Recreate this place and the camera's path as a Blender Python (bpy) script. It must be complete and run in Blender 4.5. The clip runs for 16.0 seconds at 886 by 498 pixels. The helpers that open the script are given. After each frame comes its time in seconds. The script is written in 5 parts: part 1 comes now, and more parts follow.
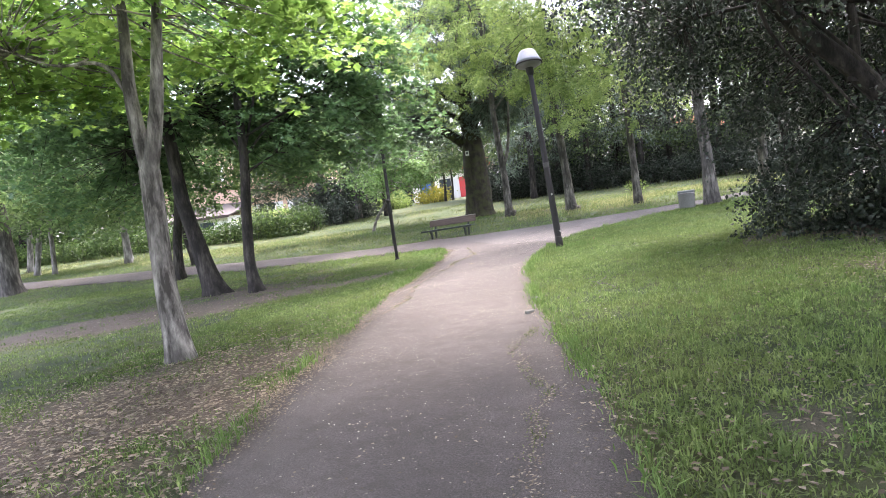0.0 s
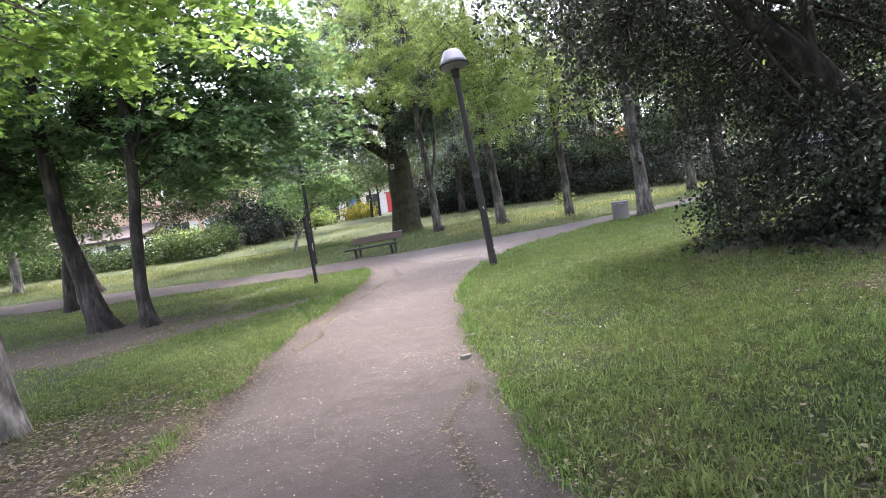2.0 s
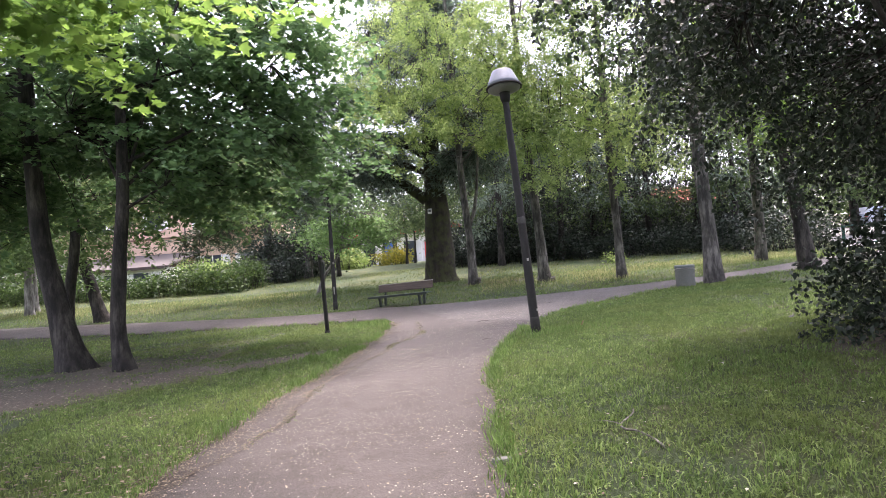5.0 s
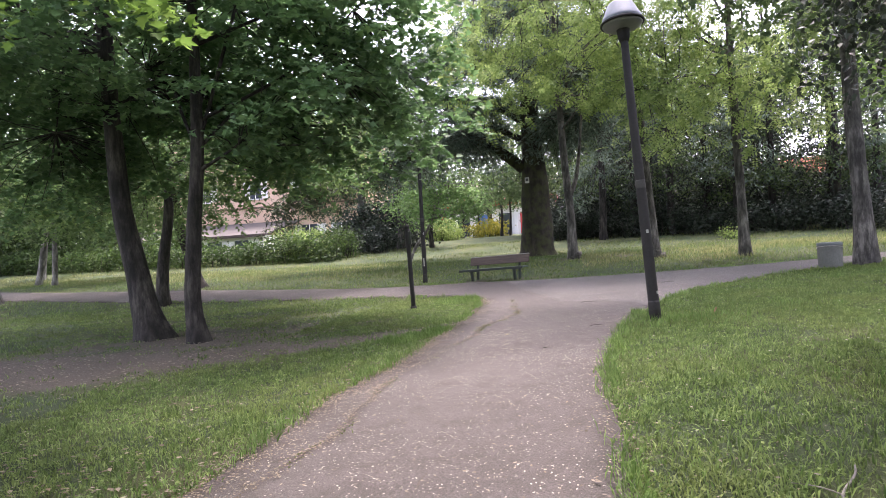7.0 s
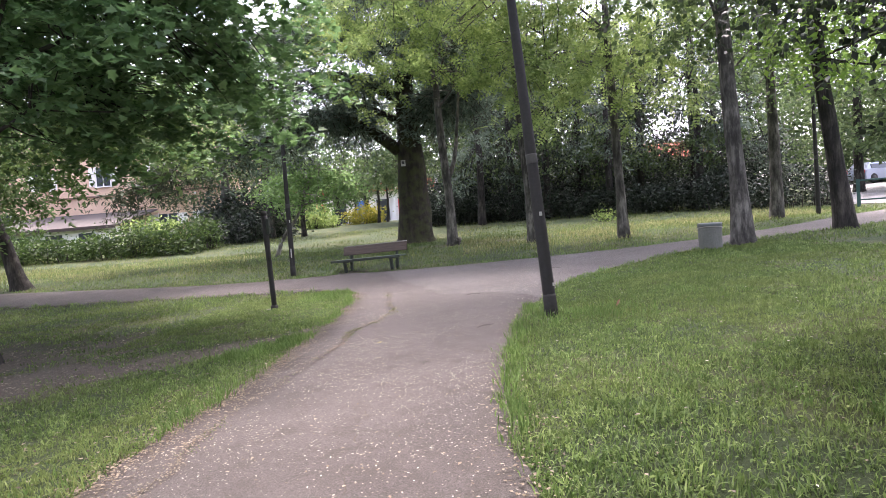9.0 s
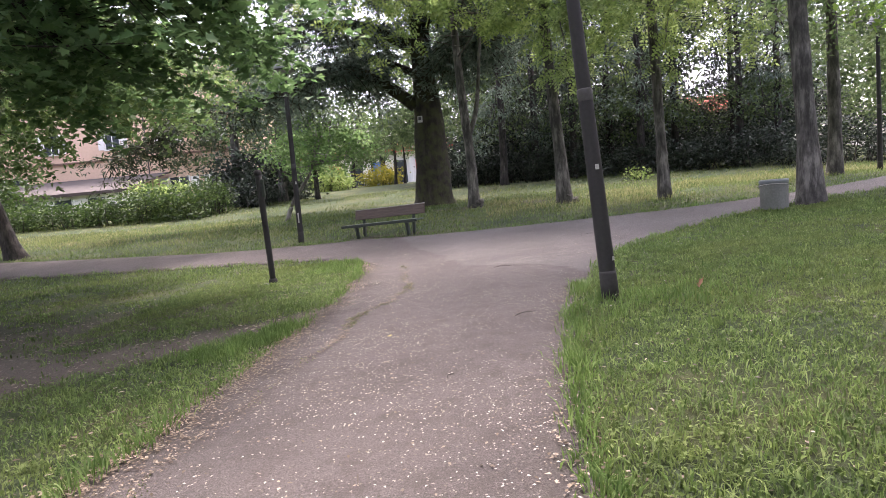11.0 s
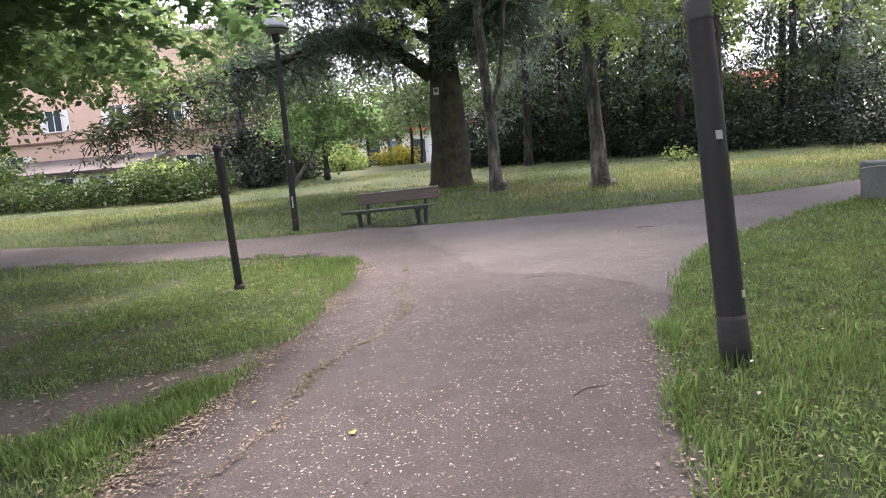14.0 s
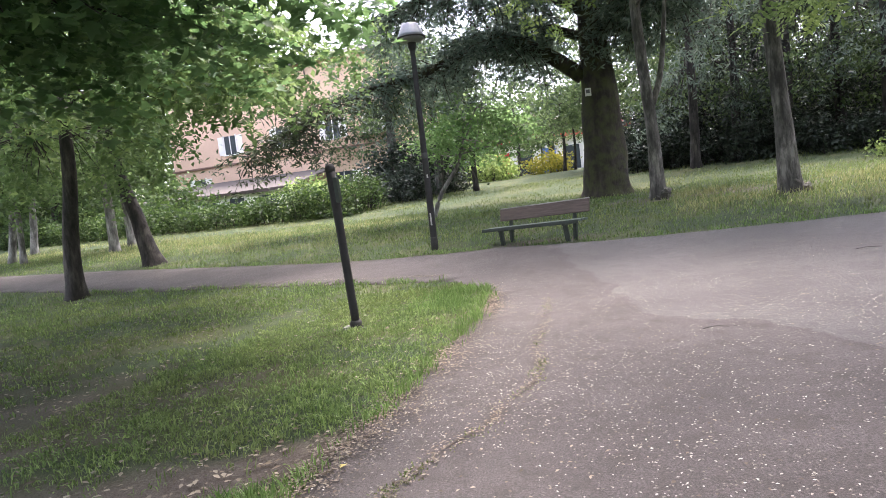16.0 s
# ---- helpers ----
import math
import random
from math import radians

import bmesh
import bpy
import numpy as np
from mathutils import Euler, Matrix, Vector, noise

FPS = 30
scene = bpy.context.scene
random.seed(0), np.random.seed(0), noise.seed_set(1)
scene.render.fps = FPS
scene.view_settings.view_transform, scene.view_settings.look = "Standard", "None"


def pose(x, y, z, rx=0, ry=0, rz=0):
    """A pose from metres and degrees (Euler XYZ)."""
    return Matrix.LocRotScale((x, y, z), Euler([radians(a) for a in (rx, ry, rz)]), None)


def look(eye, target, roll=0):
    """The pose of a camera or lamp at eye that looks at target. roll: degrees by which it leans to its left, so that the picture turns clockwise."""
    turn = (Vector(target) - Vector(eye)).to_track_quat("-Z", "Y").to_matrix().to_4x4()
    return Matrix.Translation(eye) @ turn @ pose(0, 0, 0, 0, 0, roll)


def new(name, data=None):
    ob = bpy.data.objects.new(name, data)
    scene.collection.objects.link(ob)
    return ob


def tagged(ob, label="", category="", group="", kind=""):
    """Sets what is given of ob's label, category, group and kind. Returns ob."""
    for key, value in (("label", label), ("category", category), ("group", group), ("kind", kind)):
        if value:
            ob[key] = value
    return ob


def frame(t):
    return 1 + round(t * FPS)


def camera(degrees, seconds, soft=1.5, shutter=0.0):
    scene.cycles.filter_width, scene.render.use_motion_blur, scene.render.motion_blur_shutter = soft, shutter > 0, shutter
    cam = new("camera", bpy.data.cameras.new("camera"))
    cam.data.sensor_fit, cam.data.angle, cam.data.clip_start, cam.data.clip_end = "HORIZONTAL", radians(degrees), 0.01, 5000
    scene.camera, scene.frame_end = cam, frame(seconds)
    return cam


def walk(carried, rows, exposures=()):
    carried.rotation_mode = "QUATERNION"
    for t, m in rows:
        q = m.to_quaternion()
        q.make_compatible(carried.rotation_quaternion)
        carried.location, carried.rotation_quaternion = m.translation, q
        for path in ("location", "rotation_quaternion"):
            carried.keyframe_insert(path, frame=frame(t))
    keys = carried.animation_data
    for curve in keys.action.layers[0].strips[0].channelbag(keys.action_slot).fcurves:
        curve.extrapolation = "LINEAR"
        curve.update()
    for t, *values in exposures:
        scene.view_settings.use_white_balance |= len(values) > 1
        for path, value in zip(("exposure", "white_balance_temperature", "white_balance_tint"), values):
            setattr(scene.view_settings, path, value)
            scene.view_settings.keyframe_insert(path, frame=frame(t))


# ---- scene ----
cam = camera(68.9, 16.0, soft=0.85)
PATH = [
    (0, (1.984, 2.014, 1.338), (1.715, 3.992, 1.212), -7.5),
    (0.5, (2.036, 2.426, 1.352), (1.957, 4.421, 1.226), -8.7),
    (1, (2.061, 2.788, 1.357), (1.851, 4.775, 1.253), -10.2),
    (1.5, (1.985, 3.197, 1.362), (1.999, 5.197, 1.325), -10.4),
    (2, (1.958, 3.642, 1.348), (1.91, 5.639, 1.237), -8.7),
    (2.5, (1.944, 4.088, 1.352), (1.822, 6.082, 1.253), -8.6),
    (3, (1.923, 4.555, 1.348), (1.954, 6.547, 1.527), -5.5),
    (3.5, (1.957, 4.981, 1.333), (1.918, 6.97, 1.535), -4.5),
    (4, (1.994, 5.368, 1.305), (1.842, 7.356, 1.465), -3.5),
    (4.2, (1.999, 5.529, 1.301), (1.826, 7.518, 1.409), -5.0),
    (6.3, (1.891, 7.296, 1.258), (1.796, 9.294, 1.267), -3.0),
    (6.5, (1.867, 7.451, 1.258), (1.643, 9.436, 1.159), -3.9),
    (6.9, (1.804, 7.744, 1.262), (1.335, 9.688, 1.209), -5.5),
    (7, (1.784, 7.817, 1.262), (1.342, 9.768, 1.257), -3.3),
    (7.5, (1.693, 8.163, 1.244), (1.336, 10.127, 1.118), -3.6),
    (8, (1.647, 8.623, 1.26), (1.418, 10.606, 1.142), -5.6),
    (8.5, (1.674, 9.096, 1.267), (1.487, 11.086, 1.202), -3.7),
    (8.7, (1.679, 9.273, 1.269), (1.577, 11.269, 1.198), -4.2),
    (10.8, (1.54, 11.174, 1.243), (1.507, 13.173, 1.175), -4.9),
    (11, (1.525, 11.352, 1.24), (1.382, 13.338, 1.056), -5.0),
    (11.5, (1.529, 11.789, 1.24), (1.201, 13.756, 1.095), -4.3),
    (12, (1.512, 12.279, 1.247), (1.433, 14.269, 1.061), -5.4),
    (12.5, (1.505, 12.735, 1.264), (1.622, 14.724, 1.093), -7.2),
    (13, (1.488, 13.173, 1.279), (1.384, 15.166, 1.142), -6.3),
    (13.5, (1.432, 13.578, 1.266), (1.317, 15.569, 1.112), -4.9),
    (14, (1.429, 13.961, 1.252), (1.222, 15.936, 1.012), -4.7),
    (14.5, (1.434, 14.344, 1.257), (0.834, 16.236, 1.009), -4.8),
    (15, (1.445, 14.707, 1.27), (0.899, 16.618, 1.045), -4.9),
    (15.5, (1.372, 15.0, 1.312), (0.766, 16.883, 1.019), -6.1),
    (16, (1.4, 15.474, 1.335), (0.729, 17.351, 1.166), -6.7),
]
walk(cam, [(t, look(eye, target, roll)) for t, eye, target, roll in PATH], exposures=[(0.0, 3.28, 6500, 24), (1.0, 3.12, 6500, 25), (2.5, 2.92, 6500, 26), (3.5, 2.78, 6600, 27), (6.5, 2.7, 6550, 28), (8.5, 2.75, 6550, 27), (11.0, 2.6, 6700, 29), (13.5, 2.62, 6750, 28), (16.0, 2.9, 6550, 23)])

# ---- world, sun ----
world = bpy.data.worlds.new("world")
scene.world = world
world.use_nodes = True
wn = world.node_tree
sky = wn.nodes.new("ShaderNodeTexSky")
sky.sky_type, sky.sun_disc = "NISHITA", False
sky.sun_elevation, sky.sun_rotation = radians(70), radians(15)
sky.dust_density, sky.air_density, sky.ozone_density = 3.0, 1.0, 1.0
haze = wn.nodes.new("ShaderNodeHueSaturation")
haze.inputs["Saturation"].default_value = 0.55
wn.links.new(sky.outputs["Color"], haze.inputs["Color"])
wn.links.new(haze.outputs["Color"], wn.nodes["Background"].inputs["Color"])
wn.nodes["Background"].inputs["Strength"].default_value = 0.15
sun = new("sun", bpy.data.lights.new("sun", "SUN"))
sun.data.energy, sun.data.angle, sun.data.color = 1.15, radians(16), (1.0, 0.95, 0.86)
SUN_AZ = radians(15)
sun.matrix_world = look((0, 0, 60), (-math.sin(SUN_AZ) * 20, -math.cos(SUN_AZ) * 20, 60 - 20 * math.tan(radians(70))))


# ---- materials ----
def mat(name, rough=0.8):
    m = bpy.data.materials.new(name)
    m.use_nodes = True
    b = m.node_tree.nodes["Principled BSDF"]
    b.inputs["Roughness"].default_value = rough
    return m, m.node_tree, b


def node(nt, kind, **values):
    n = nt.nodes.new(kind)
    for key, v in values.items():
        n.inputs[key].default_value = v
    return n


def ramp(nt, fac, stops):
    r = nt.nodes.new("ShaderNodeValToRGB")
    e = r.color_ramp.elements
    while len(e) < len(stops):
        e.new(0.5)
    for el, (p, c) in zip(e, stops):
        el.position, el.color = p, (*c, 1)
    nt.links.new(fac, r.inputs["Fac"])
    return r.outputs["Color"]


def mixc(nt, fac, a, b, mode="MIX"):
    m = nt.nodes.new("ShaderNodeMix")
    m.data_type, m.blend_type = "RGBA", mode
    for sock, v in ((m.inputs[0], fac), (m.inputs[6], a), (m.inputs[7], b)):
        if isinstance(v, (int, float)):
            sock.default_value = v
        elif isinstance(v, tuple):
            sock.default_value = (*v, 1)
        else:
            nt.links.new(v, sock)
    return m.outputs[2]


def tex(nt, scale, detail=4, rough=0.6, stretch=(1, 1, 1)):
    c = nt.nodes.new("ShaderNodeTexCoord")
    mp = nt.nodes.new("ShaderNodeMapping")
    mp.inputs["Scale"].default_value = stretch
    nt.links.new(c.outputs["Object"], mp.inputs["Vector"])
    n = node(nt, "ShaderNodeTexNoise", Scale=scale, Detail=detail, Roughness=rough)
    nt.links.new(mp.outputs["Vector"], n.inputs["Vector"])
    return n.outputs["Fac"]


def bump(nt, b, height, strength=0.4, dist=0.01):
    n = node(nt, "ShaderNodeBump", Strength=strength, Distance=dist)
    nt.links.new(height, n.inputs["Height"])
    nt.links.new(n.outputs["Normal"], b.inputs["Normal"])


def plain(name, colour, rough=0.7, metal=0.0, scale=12.0, vary=0.25, relief=0.2):
    """Paint, metal or stone: one colour with stains at two scales and fine relief."""
    m, nt, b = mat(name, rough)
    b.inputs["Metallic"].default_value = metal
    dark = tuple(c * (1 - vary) for c in colour)
    light = tuple(min(1, c * (1 + vary)) for c in colour)
    big = ramp(nt, tex(nt, scale * 0.15), [(0.3, dark), (0.7, light)])
    fine = ramp(nt, tex(nt, scale * 3, 6), [(0.3, dark), (0.7, light)])
    nt.links.new(mixc(nt, 0.5, big, fine), b.inputs["Base Color"])
    bump(nt, b, tex(nt, scale * 6, 5), relief, 0.004)
    return m


def mixed(a, b):
    return tuple((p + q) / 2 for p, q in zip(a, b))


def bark(name, dark, light, moss=None, scale=7.0, depth=0.02):
    m, nt, b = mat(name, 0.95)
    plates = tex(nt, scale, 8, 0.7, (1, 1, 0.22))
    blot = tex(nt, 2.2, 4, 0.6, (1, 1, 0.6))
    col = ramp(nt, plates, [(0.4, dark), (0.52, mixed(dark, light)), (0.6, light)])
    col = mixc(nt, ramp(nt, blot, [(0.4, (0, 0, 0)), (0.62, (0.75, 0.75, 0.75))]), col, tuple(c * 0.55 for c in dark))
    if moss:
        col = mixc(nt, ramp(nt, tex(nt, 3.1, 5), [(0.42, (0, 0, 0)), (0.6, (0.8, 0.8, 0.8))]), col, moss)
    nt.links.new(col, b.inputs["Base Color"])
    bump(nt, b, plates, 0.9, depth)
    return m


def leafy(name, dark, mid, light, gloss=0.35, glow=0.4, patch=(0.9, (0.6, 0.64, 0.66), (1.25, 1.25, 1.2)), tint=None, rough=0.55):
    """Leaves: each one its own tint, part of the light passing through the blade."""
    m, nt, b = mat(name, rough)
    isl = nt.nodes.new("ShaderNodeNewGeometry").outputs["Random Per Island"]
    col = ramp(nt, isl, [(0.0, dark), (0.5, mid), (1.0, light)])
    big = ramp(nt, tex(nt, patch[0], 6), [(0.36, patch[1]), (0.64, patch[2])])
    col = mixc(nt, 1.0, col, big, "MULTIPLY")
    if tint:
        col = mixc(nt, ramp(nt, tex(nt, tint[0], 3), [(0.42, (0, 0, 0)), (0.66, (tint[2],) * 3)]), col, tint[1])
    nt.links.new(col, b.inputs["Base Color"])
    b.inputs["Specular IOR Level"].default_value = gloss
    tr = nt.nodes.new("ShaderNodeBsdfTranslucent")
    nt.links.new(mixc(nt, 0.4, col, (light[0] * 1.25, light[1] * 1.35, light[2] * 1.05)), tr.inputs["Color"])
    mx = nt.nodes.new("ShaderNodeMixShader")
    mx.inputs[0].default_value = glow
    nt.links.new(b.outputs[0], mx.inputs[1])
    nt.links.new(tr.outputs[0], mx.inputs[2])
    nt.links.new(mx.outputs[0], nt.nodes["Material Output"].inputs["Surface"])
    return m


def make_ground_material():
    m, nt, b = mat("lawn_soil", 1.0)
    at = nt.nodes.new("ShaderNodeAttribute")
    at.attribute_name = "bare"
    fine = tex(nt, 46, 10, 0.85)
    green = ramp(nt, fine, [(0.3, (0.008, 0.014, 0.005)), (0.5, (0.03, 0.052, 0.016)), (0.72, (0.085, 0.115, 0.042))])
    straw = ramp(nt, tex(nt, 0.6, 5), [(0.45, (0, 0, 0)), (0.7, (0.4, 0.4, 0.4))])
    green = mixc(nt, straw, green, (0.16, 0.14, 0.055))
    soil = ramp(nt, fine, [(0.3, (0.03, 0.023, 0.018)), (0.52, (0.118, 0.095, 0.074)), (0.75, (0.25, 0.21, 0.17))])
    nt.links.new(mixc(nt, at.outputs["Fac"], green, soil), b.inputs["Base Color"])
    bump(nt, b, fine, 0.9, 0.03)
    return m


def make_asphalt(name, tone, patch):
    m, nt, b = mat(name, 0.93)
    grain = tex(nt, 85, 6, 0.85)
    grit = tex(nt, 260, 3, 0.7)
    big = tex(nt, 0.55, 5, 0.6)
    mid = tex(nt, 4.5, 6, 0.65)
    col = ramp(nt, grain, [(0.33, tuple(c * 0.35 for c in tone)), (0.5, tone), (0.68, tuple(c * 2.3 for c in tone))])
    col = mixc(nt, 1.0, col, ramp(nt, grit, [(0.35, (0.6, 0.6, 0.6)), (0.65, (1.45, 1.45, 1.45))]), "MULTIPLY")
    col = mixc(nt, 1.0, col, ramp(nt, big, [(0.3, (0.72, 0.71, 0.7)), (0.7, (1.24, 1.23, 1.22))]), "MULTIPLY")
    col = mixc(nt, ramp(nt, mid, [(0.47, (0, 0, 0)), (0.7, (0.7, 0.7, 0.7))]), col, patch)
    nt.links.new(col, b.inputs["Base Color"])
    bump(nt, b, grain, 0.9, 0.008)
    return m


M_GROUND = make_ground_material()
M_PATH = make_asphalt("worn_asphalt", (0.068, 0.06, 0.057), (0.048, 0.04, 0.035))
M_CROSS = make_asphalt("pale_asphalt", (0.088, 0.081, 0.078), (0.073, 0.066, 0.062))
M_GRASS = leafy("grass_blades", (0.03, 0.06, 0.021), (0.1, 0.16, 0.055), (0.235, 0.31, 0.125), 0.12, 0.42, (5.0, (0.52, 0.6, 0.6), (1.38, 1.36, 1.24)), (0.5, (0.19, 0.195, 0.075), 0.38))
M_LUSH = leafy("lush_grass", (0.05, 0.1, 0.028), (0.11, 0.188, 0.054), (0.215, 0.305, 0.12), 0.15, 0.42, (1.6, (0.6, 0.66, 0.66), (1.25, 1.25, 1.15)))
M_HAY = leafy("tall_pale_grass", (0.06, 0.1, 0.032), (0.12, 0.168, 0.06), (0.25, 0.275, 0.125), 0.15, 0.4, (0.4, (0.5, 0.62, 0.55), (1.35, 1.24, 1.15)))
M_STRAW = leafy("straw_grass", (0.14, 0.155, 0.06), (0.23, 0.24, 0.11), (0.38, 0.37, 0.21), 0.1, 0.4)
M_MAPLE = leafy("maple_leaves", (0.05, 0.11, 0.03), (0.12, 0.22, 0.055), (0.25, 0.37, 0.1), 0.3, 0.6, (1.1, (0.5, 0.58, 0.6), (1.35, 1.28, 1.1)))
M_MAPLEDARK = leafy("deep_green_maple_leaves", (0.04, 0.095, 0.046), (0.088, 0.175, 0.078), (0.18, 0.29, 0.13), 0.45, 0.5, (1.1, (0.5, 0.58, 0.62), (1.35, 1.3, 1.2)))
M_LIGHT = leafy("light_green_leaves", (0.09, 0.15, 0.048), (0.19, 0.275, 0.09), (0.35, 0.43, 0.17), 0.3, 0.58, (0.8, (0.5, 0.56, 0.58), (1.35, 1.3, 1.2)))
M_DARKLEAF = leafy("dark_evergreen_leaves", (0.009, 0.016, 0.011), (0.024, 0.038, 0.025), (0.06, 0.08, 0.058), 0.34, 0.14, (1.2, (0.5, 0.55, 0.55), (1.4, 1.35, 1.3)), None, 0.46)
M_FRESH = leafy("fresh_green_leaves", (0.06, 0.13, 0.042), (0.12, 0.22, 0.08), (0.24, 0.36, 0.15), 0.3, 0.5, (0.8, (0.55, 0.6, 0.62), (1.3, 1.28, 1.15)))
M_MIDLEAF = leafy("mid_green_leaves", (0.045, 0.095, 0.038), (0.11, 0.18, 0.07), (0.21, 0.29, 0.125), 0.35, 0.5, (0.8, (0.5, 0.58, 0.6), (1.35, 1.3, 1.15)))
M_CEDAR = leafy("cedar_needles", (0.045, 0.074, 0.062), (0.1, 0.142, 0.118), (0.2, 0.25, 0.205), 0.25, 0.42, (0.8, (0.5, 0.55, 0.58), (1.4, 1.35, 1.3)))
# darker copy of the needles, shade put into the colour, for hanging sprays
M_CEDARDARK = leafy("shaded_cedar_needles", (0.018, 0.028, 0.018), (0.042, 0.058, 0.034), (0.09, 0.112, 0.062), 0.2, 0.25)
M_WOODS = leafy("far_leaves", (0.022, 0.044, 0.022), (0.065, 0.11, 0.05), (0.165, 0.225, 0.105), 0.3, 0.5, (0.6, (0.35, 0.42, 0.45), (1.4, 1.35, 1.2)))
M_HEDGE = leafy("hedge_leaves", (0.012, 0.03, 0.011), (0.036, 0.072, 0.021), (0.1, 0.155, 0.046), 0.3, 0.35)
M_YELLOW = leafy("yellow_blossom", (0.1, 0.14, 0.03), (0.3, 0.28, 0.04), (0.5, 0.43, 0.08), 0.2, 0.3)
M_DEAD = leafy("dry_leaves", (0.06, 0.045, 0.032), (0.17, 0.13, 0.095), (0.34, 0.285, 0.22), 0.2, 0.1)
M_PETAL = leafy("fallen_petals", (0.1, 0.084, 0.066), (0.24, 0.21, 0.175), (0.62, 0.58, 0.51), 0.2, 0.1)
M_BARK_PALE = bark("pale_maple_bark", (0.06, 0.054, 0.048), (0.44, 0.415, 0.375), None, 6.0, 0.03)
M_BARK_DARK = bark("dark_bark", (0.014, 0.012, 0.011), (0.082, 0.072, 0.064), None, 8.0, 0.04)
M_BARK_GREY = bark("grey_bark", (0.04, 0.037, 0.033), (0.2, 0.188, 0.168), None, 8.0, 0.04)
M_BARK_CEDAR = bark("mossy_cedar_bark", (0.026, 0.021, 0.018), (0.066, 0.054, 0.044), (0.056, 0.06, 0.023), 5.0, 0.05)
M_BARK_BIRCH = bark("whitish_bark", (0.1, 0.095, 0.085), (0.36, 0.345, 0.32))


# ---- mesh helpers ----
def build(name, verts, faces, material, smooth=False):
    """A mesh object from vertices and one or more face arrays, each of one corner count."""
    if not isinstance(faces, list):
        faces = [faces]
    faces = [np.asarray(f, dtype=np.int32) for f in faces if len(f)]
    me = bpy.data.meshes.new(name)
    verts = np.asarray(verts, dtype=np.float32)
    me.vertices.add(len(verts))
    me.vertices.foreach_set("co", verts.ravel())
    corners = np.concatenate([f.ravel() for f in faces])
    sizes = np.concatenate([np.full(len(f), f.shape[1], dtype=np.int32) for f in faces])
    me.loops.add(len(corners))
    me.loops.foreach_set("vertex_index", corners)
    me.polygons.add(len(sizes))
    me.polygons.foreach_set("loop_start", np.concatenate([[0], np.cumsum(sizes)[:-1]]).astype(np.int32))
    if smooth:
        me.polygons.foreach_set("use_smooth", np.ones(len(sizes), dtype=bool))
    me.update(calc_edges=True)
    me.validate()
    if material:
        me.materials.append(material)
    return new(name, me)


def hang(ob, parent, label=""):
    ob.parent = parent
    return tagged(ob, label)


def part(name, bm, material, parent, label=""):
    """Links a bmesh as one mesh object under a thing or a part."""
    me = bpy.data.meshes.new(name)
    bm.to_mesh(me)
    bm.free()
    me.materials.append(material)
    return hang(new(name, me), parent, label)


def box(sx, sy, sz, at=(0, 0, 0), turn=None, bevel=0.0):
    bm = bmesh.new()
    bmesh.ops.create_cube(bm, size=1.0)
    bmesh.ops.scale(bm, vec=(sx, sy, sz), verts=bm.verts)
    if bevel:
        bmesh.ops.bevel(bm, geom=bm.edges[:], offset=bevel, segments=2, profile=0.6, affect="EDGES")
    bmesh.ops.transform(bm, matrix=Matrix.Translation(at) @ (turn or Matrix()), verts=bm.verts)
    return bm


def lathe(profile, sides=28, at=(0, 0, 0)):
    """A turned body from (radius, height) pairs."""
    bm = bmesh.new()
    rings = []
    for r, z in profile:
        rings.append([bm.verts.new((at[0] + r * math.cos(a), at[1] + r * math.sin(a), at[2] + z)) for a in
                      [2 * math.pi * k / sides for k in range(sides)]])
    for a, b in zip(rings, rings[1:]):
        for k in range(sides):
            f = bm.faces.new((a[k], a[(k + 1) % sides], b[(k + 1) % sides], b[k]))
            f.smooth = True
    bm.faces.new(list(reversed(rings[0])))
    bm.faces.new(rings[-1])
    return bm


def tube(points, radii, sides=9, wobble=0.0, flare=0.0):
    """Vertices and quads of a tapered, slightly uneven tube along a line."""
    p = np.array(points, dtype=float)
    d = np.gradient(p, axis=0)
    d /= np.linalg.norm(d, axis=1)[:, None] + 1e-9
    ref = np.where(np.abs(d[:, 2:3]) > 0.9, np.array([[1.0, 0, 0]]), np.array([[0, 0, 1.0]]))
    u = np.cross(d, ref)
    u /= np.linalg.norm(u, axis=1)[:, None]
    v = np.cross(d, u)
    ang = np.linspace(0, 2 * math.pi, sides, endpoint=False)
    r = np.array(radii, dtype=float)[:, None] * np.ones((1, sides))
    if wobble:
        for i in range(len(p)):
            for k in range(sides):
                q = Vector((math.cos(ang[k]) * 1.3 + p[0][0], math.sin(ang[k]) * 1.3 + p[0][1], p[i][2] * 0.8 + p[i][0] * 0.3))
                r[i, k] *= 1 + wobble * noise.noise(q)
    if flare:
        for i in range(len(p)):
            low = max(0.0, 1 - (p[i][2] - p[0][2]) / 0.7)
            for k in range(sides):
                r[i, k] *= 1 + flare * low ** 2 * (0.75 + 0.5 * math.sin(ang[k] * 4 + p[0][0] * 3))
    verts = p[:, None, :] + r[:, :, None] * (np.cos(ang)[None, :, None] * u[:, None, :] + np.sin(ang)[None, :, None] * v[:, None, :])
    n = len(p)
    idx = np.arange(n * sides).reshape(n, sides)
    nxt = np.roll(idx, -1, axis=1)
    quads = np.stack([idx[:-1], idx[1:], nxt[1:], nxt[:-1]], -1).reshape(-1, 4)
    return verts.reshape(-1, 3), quads


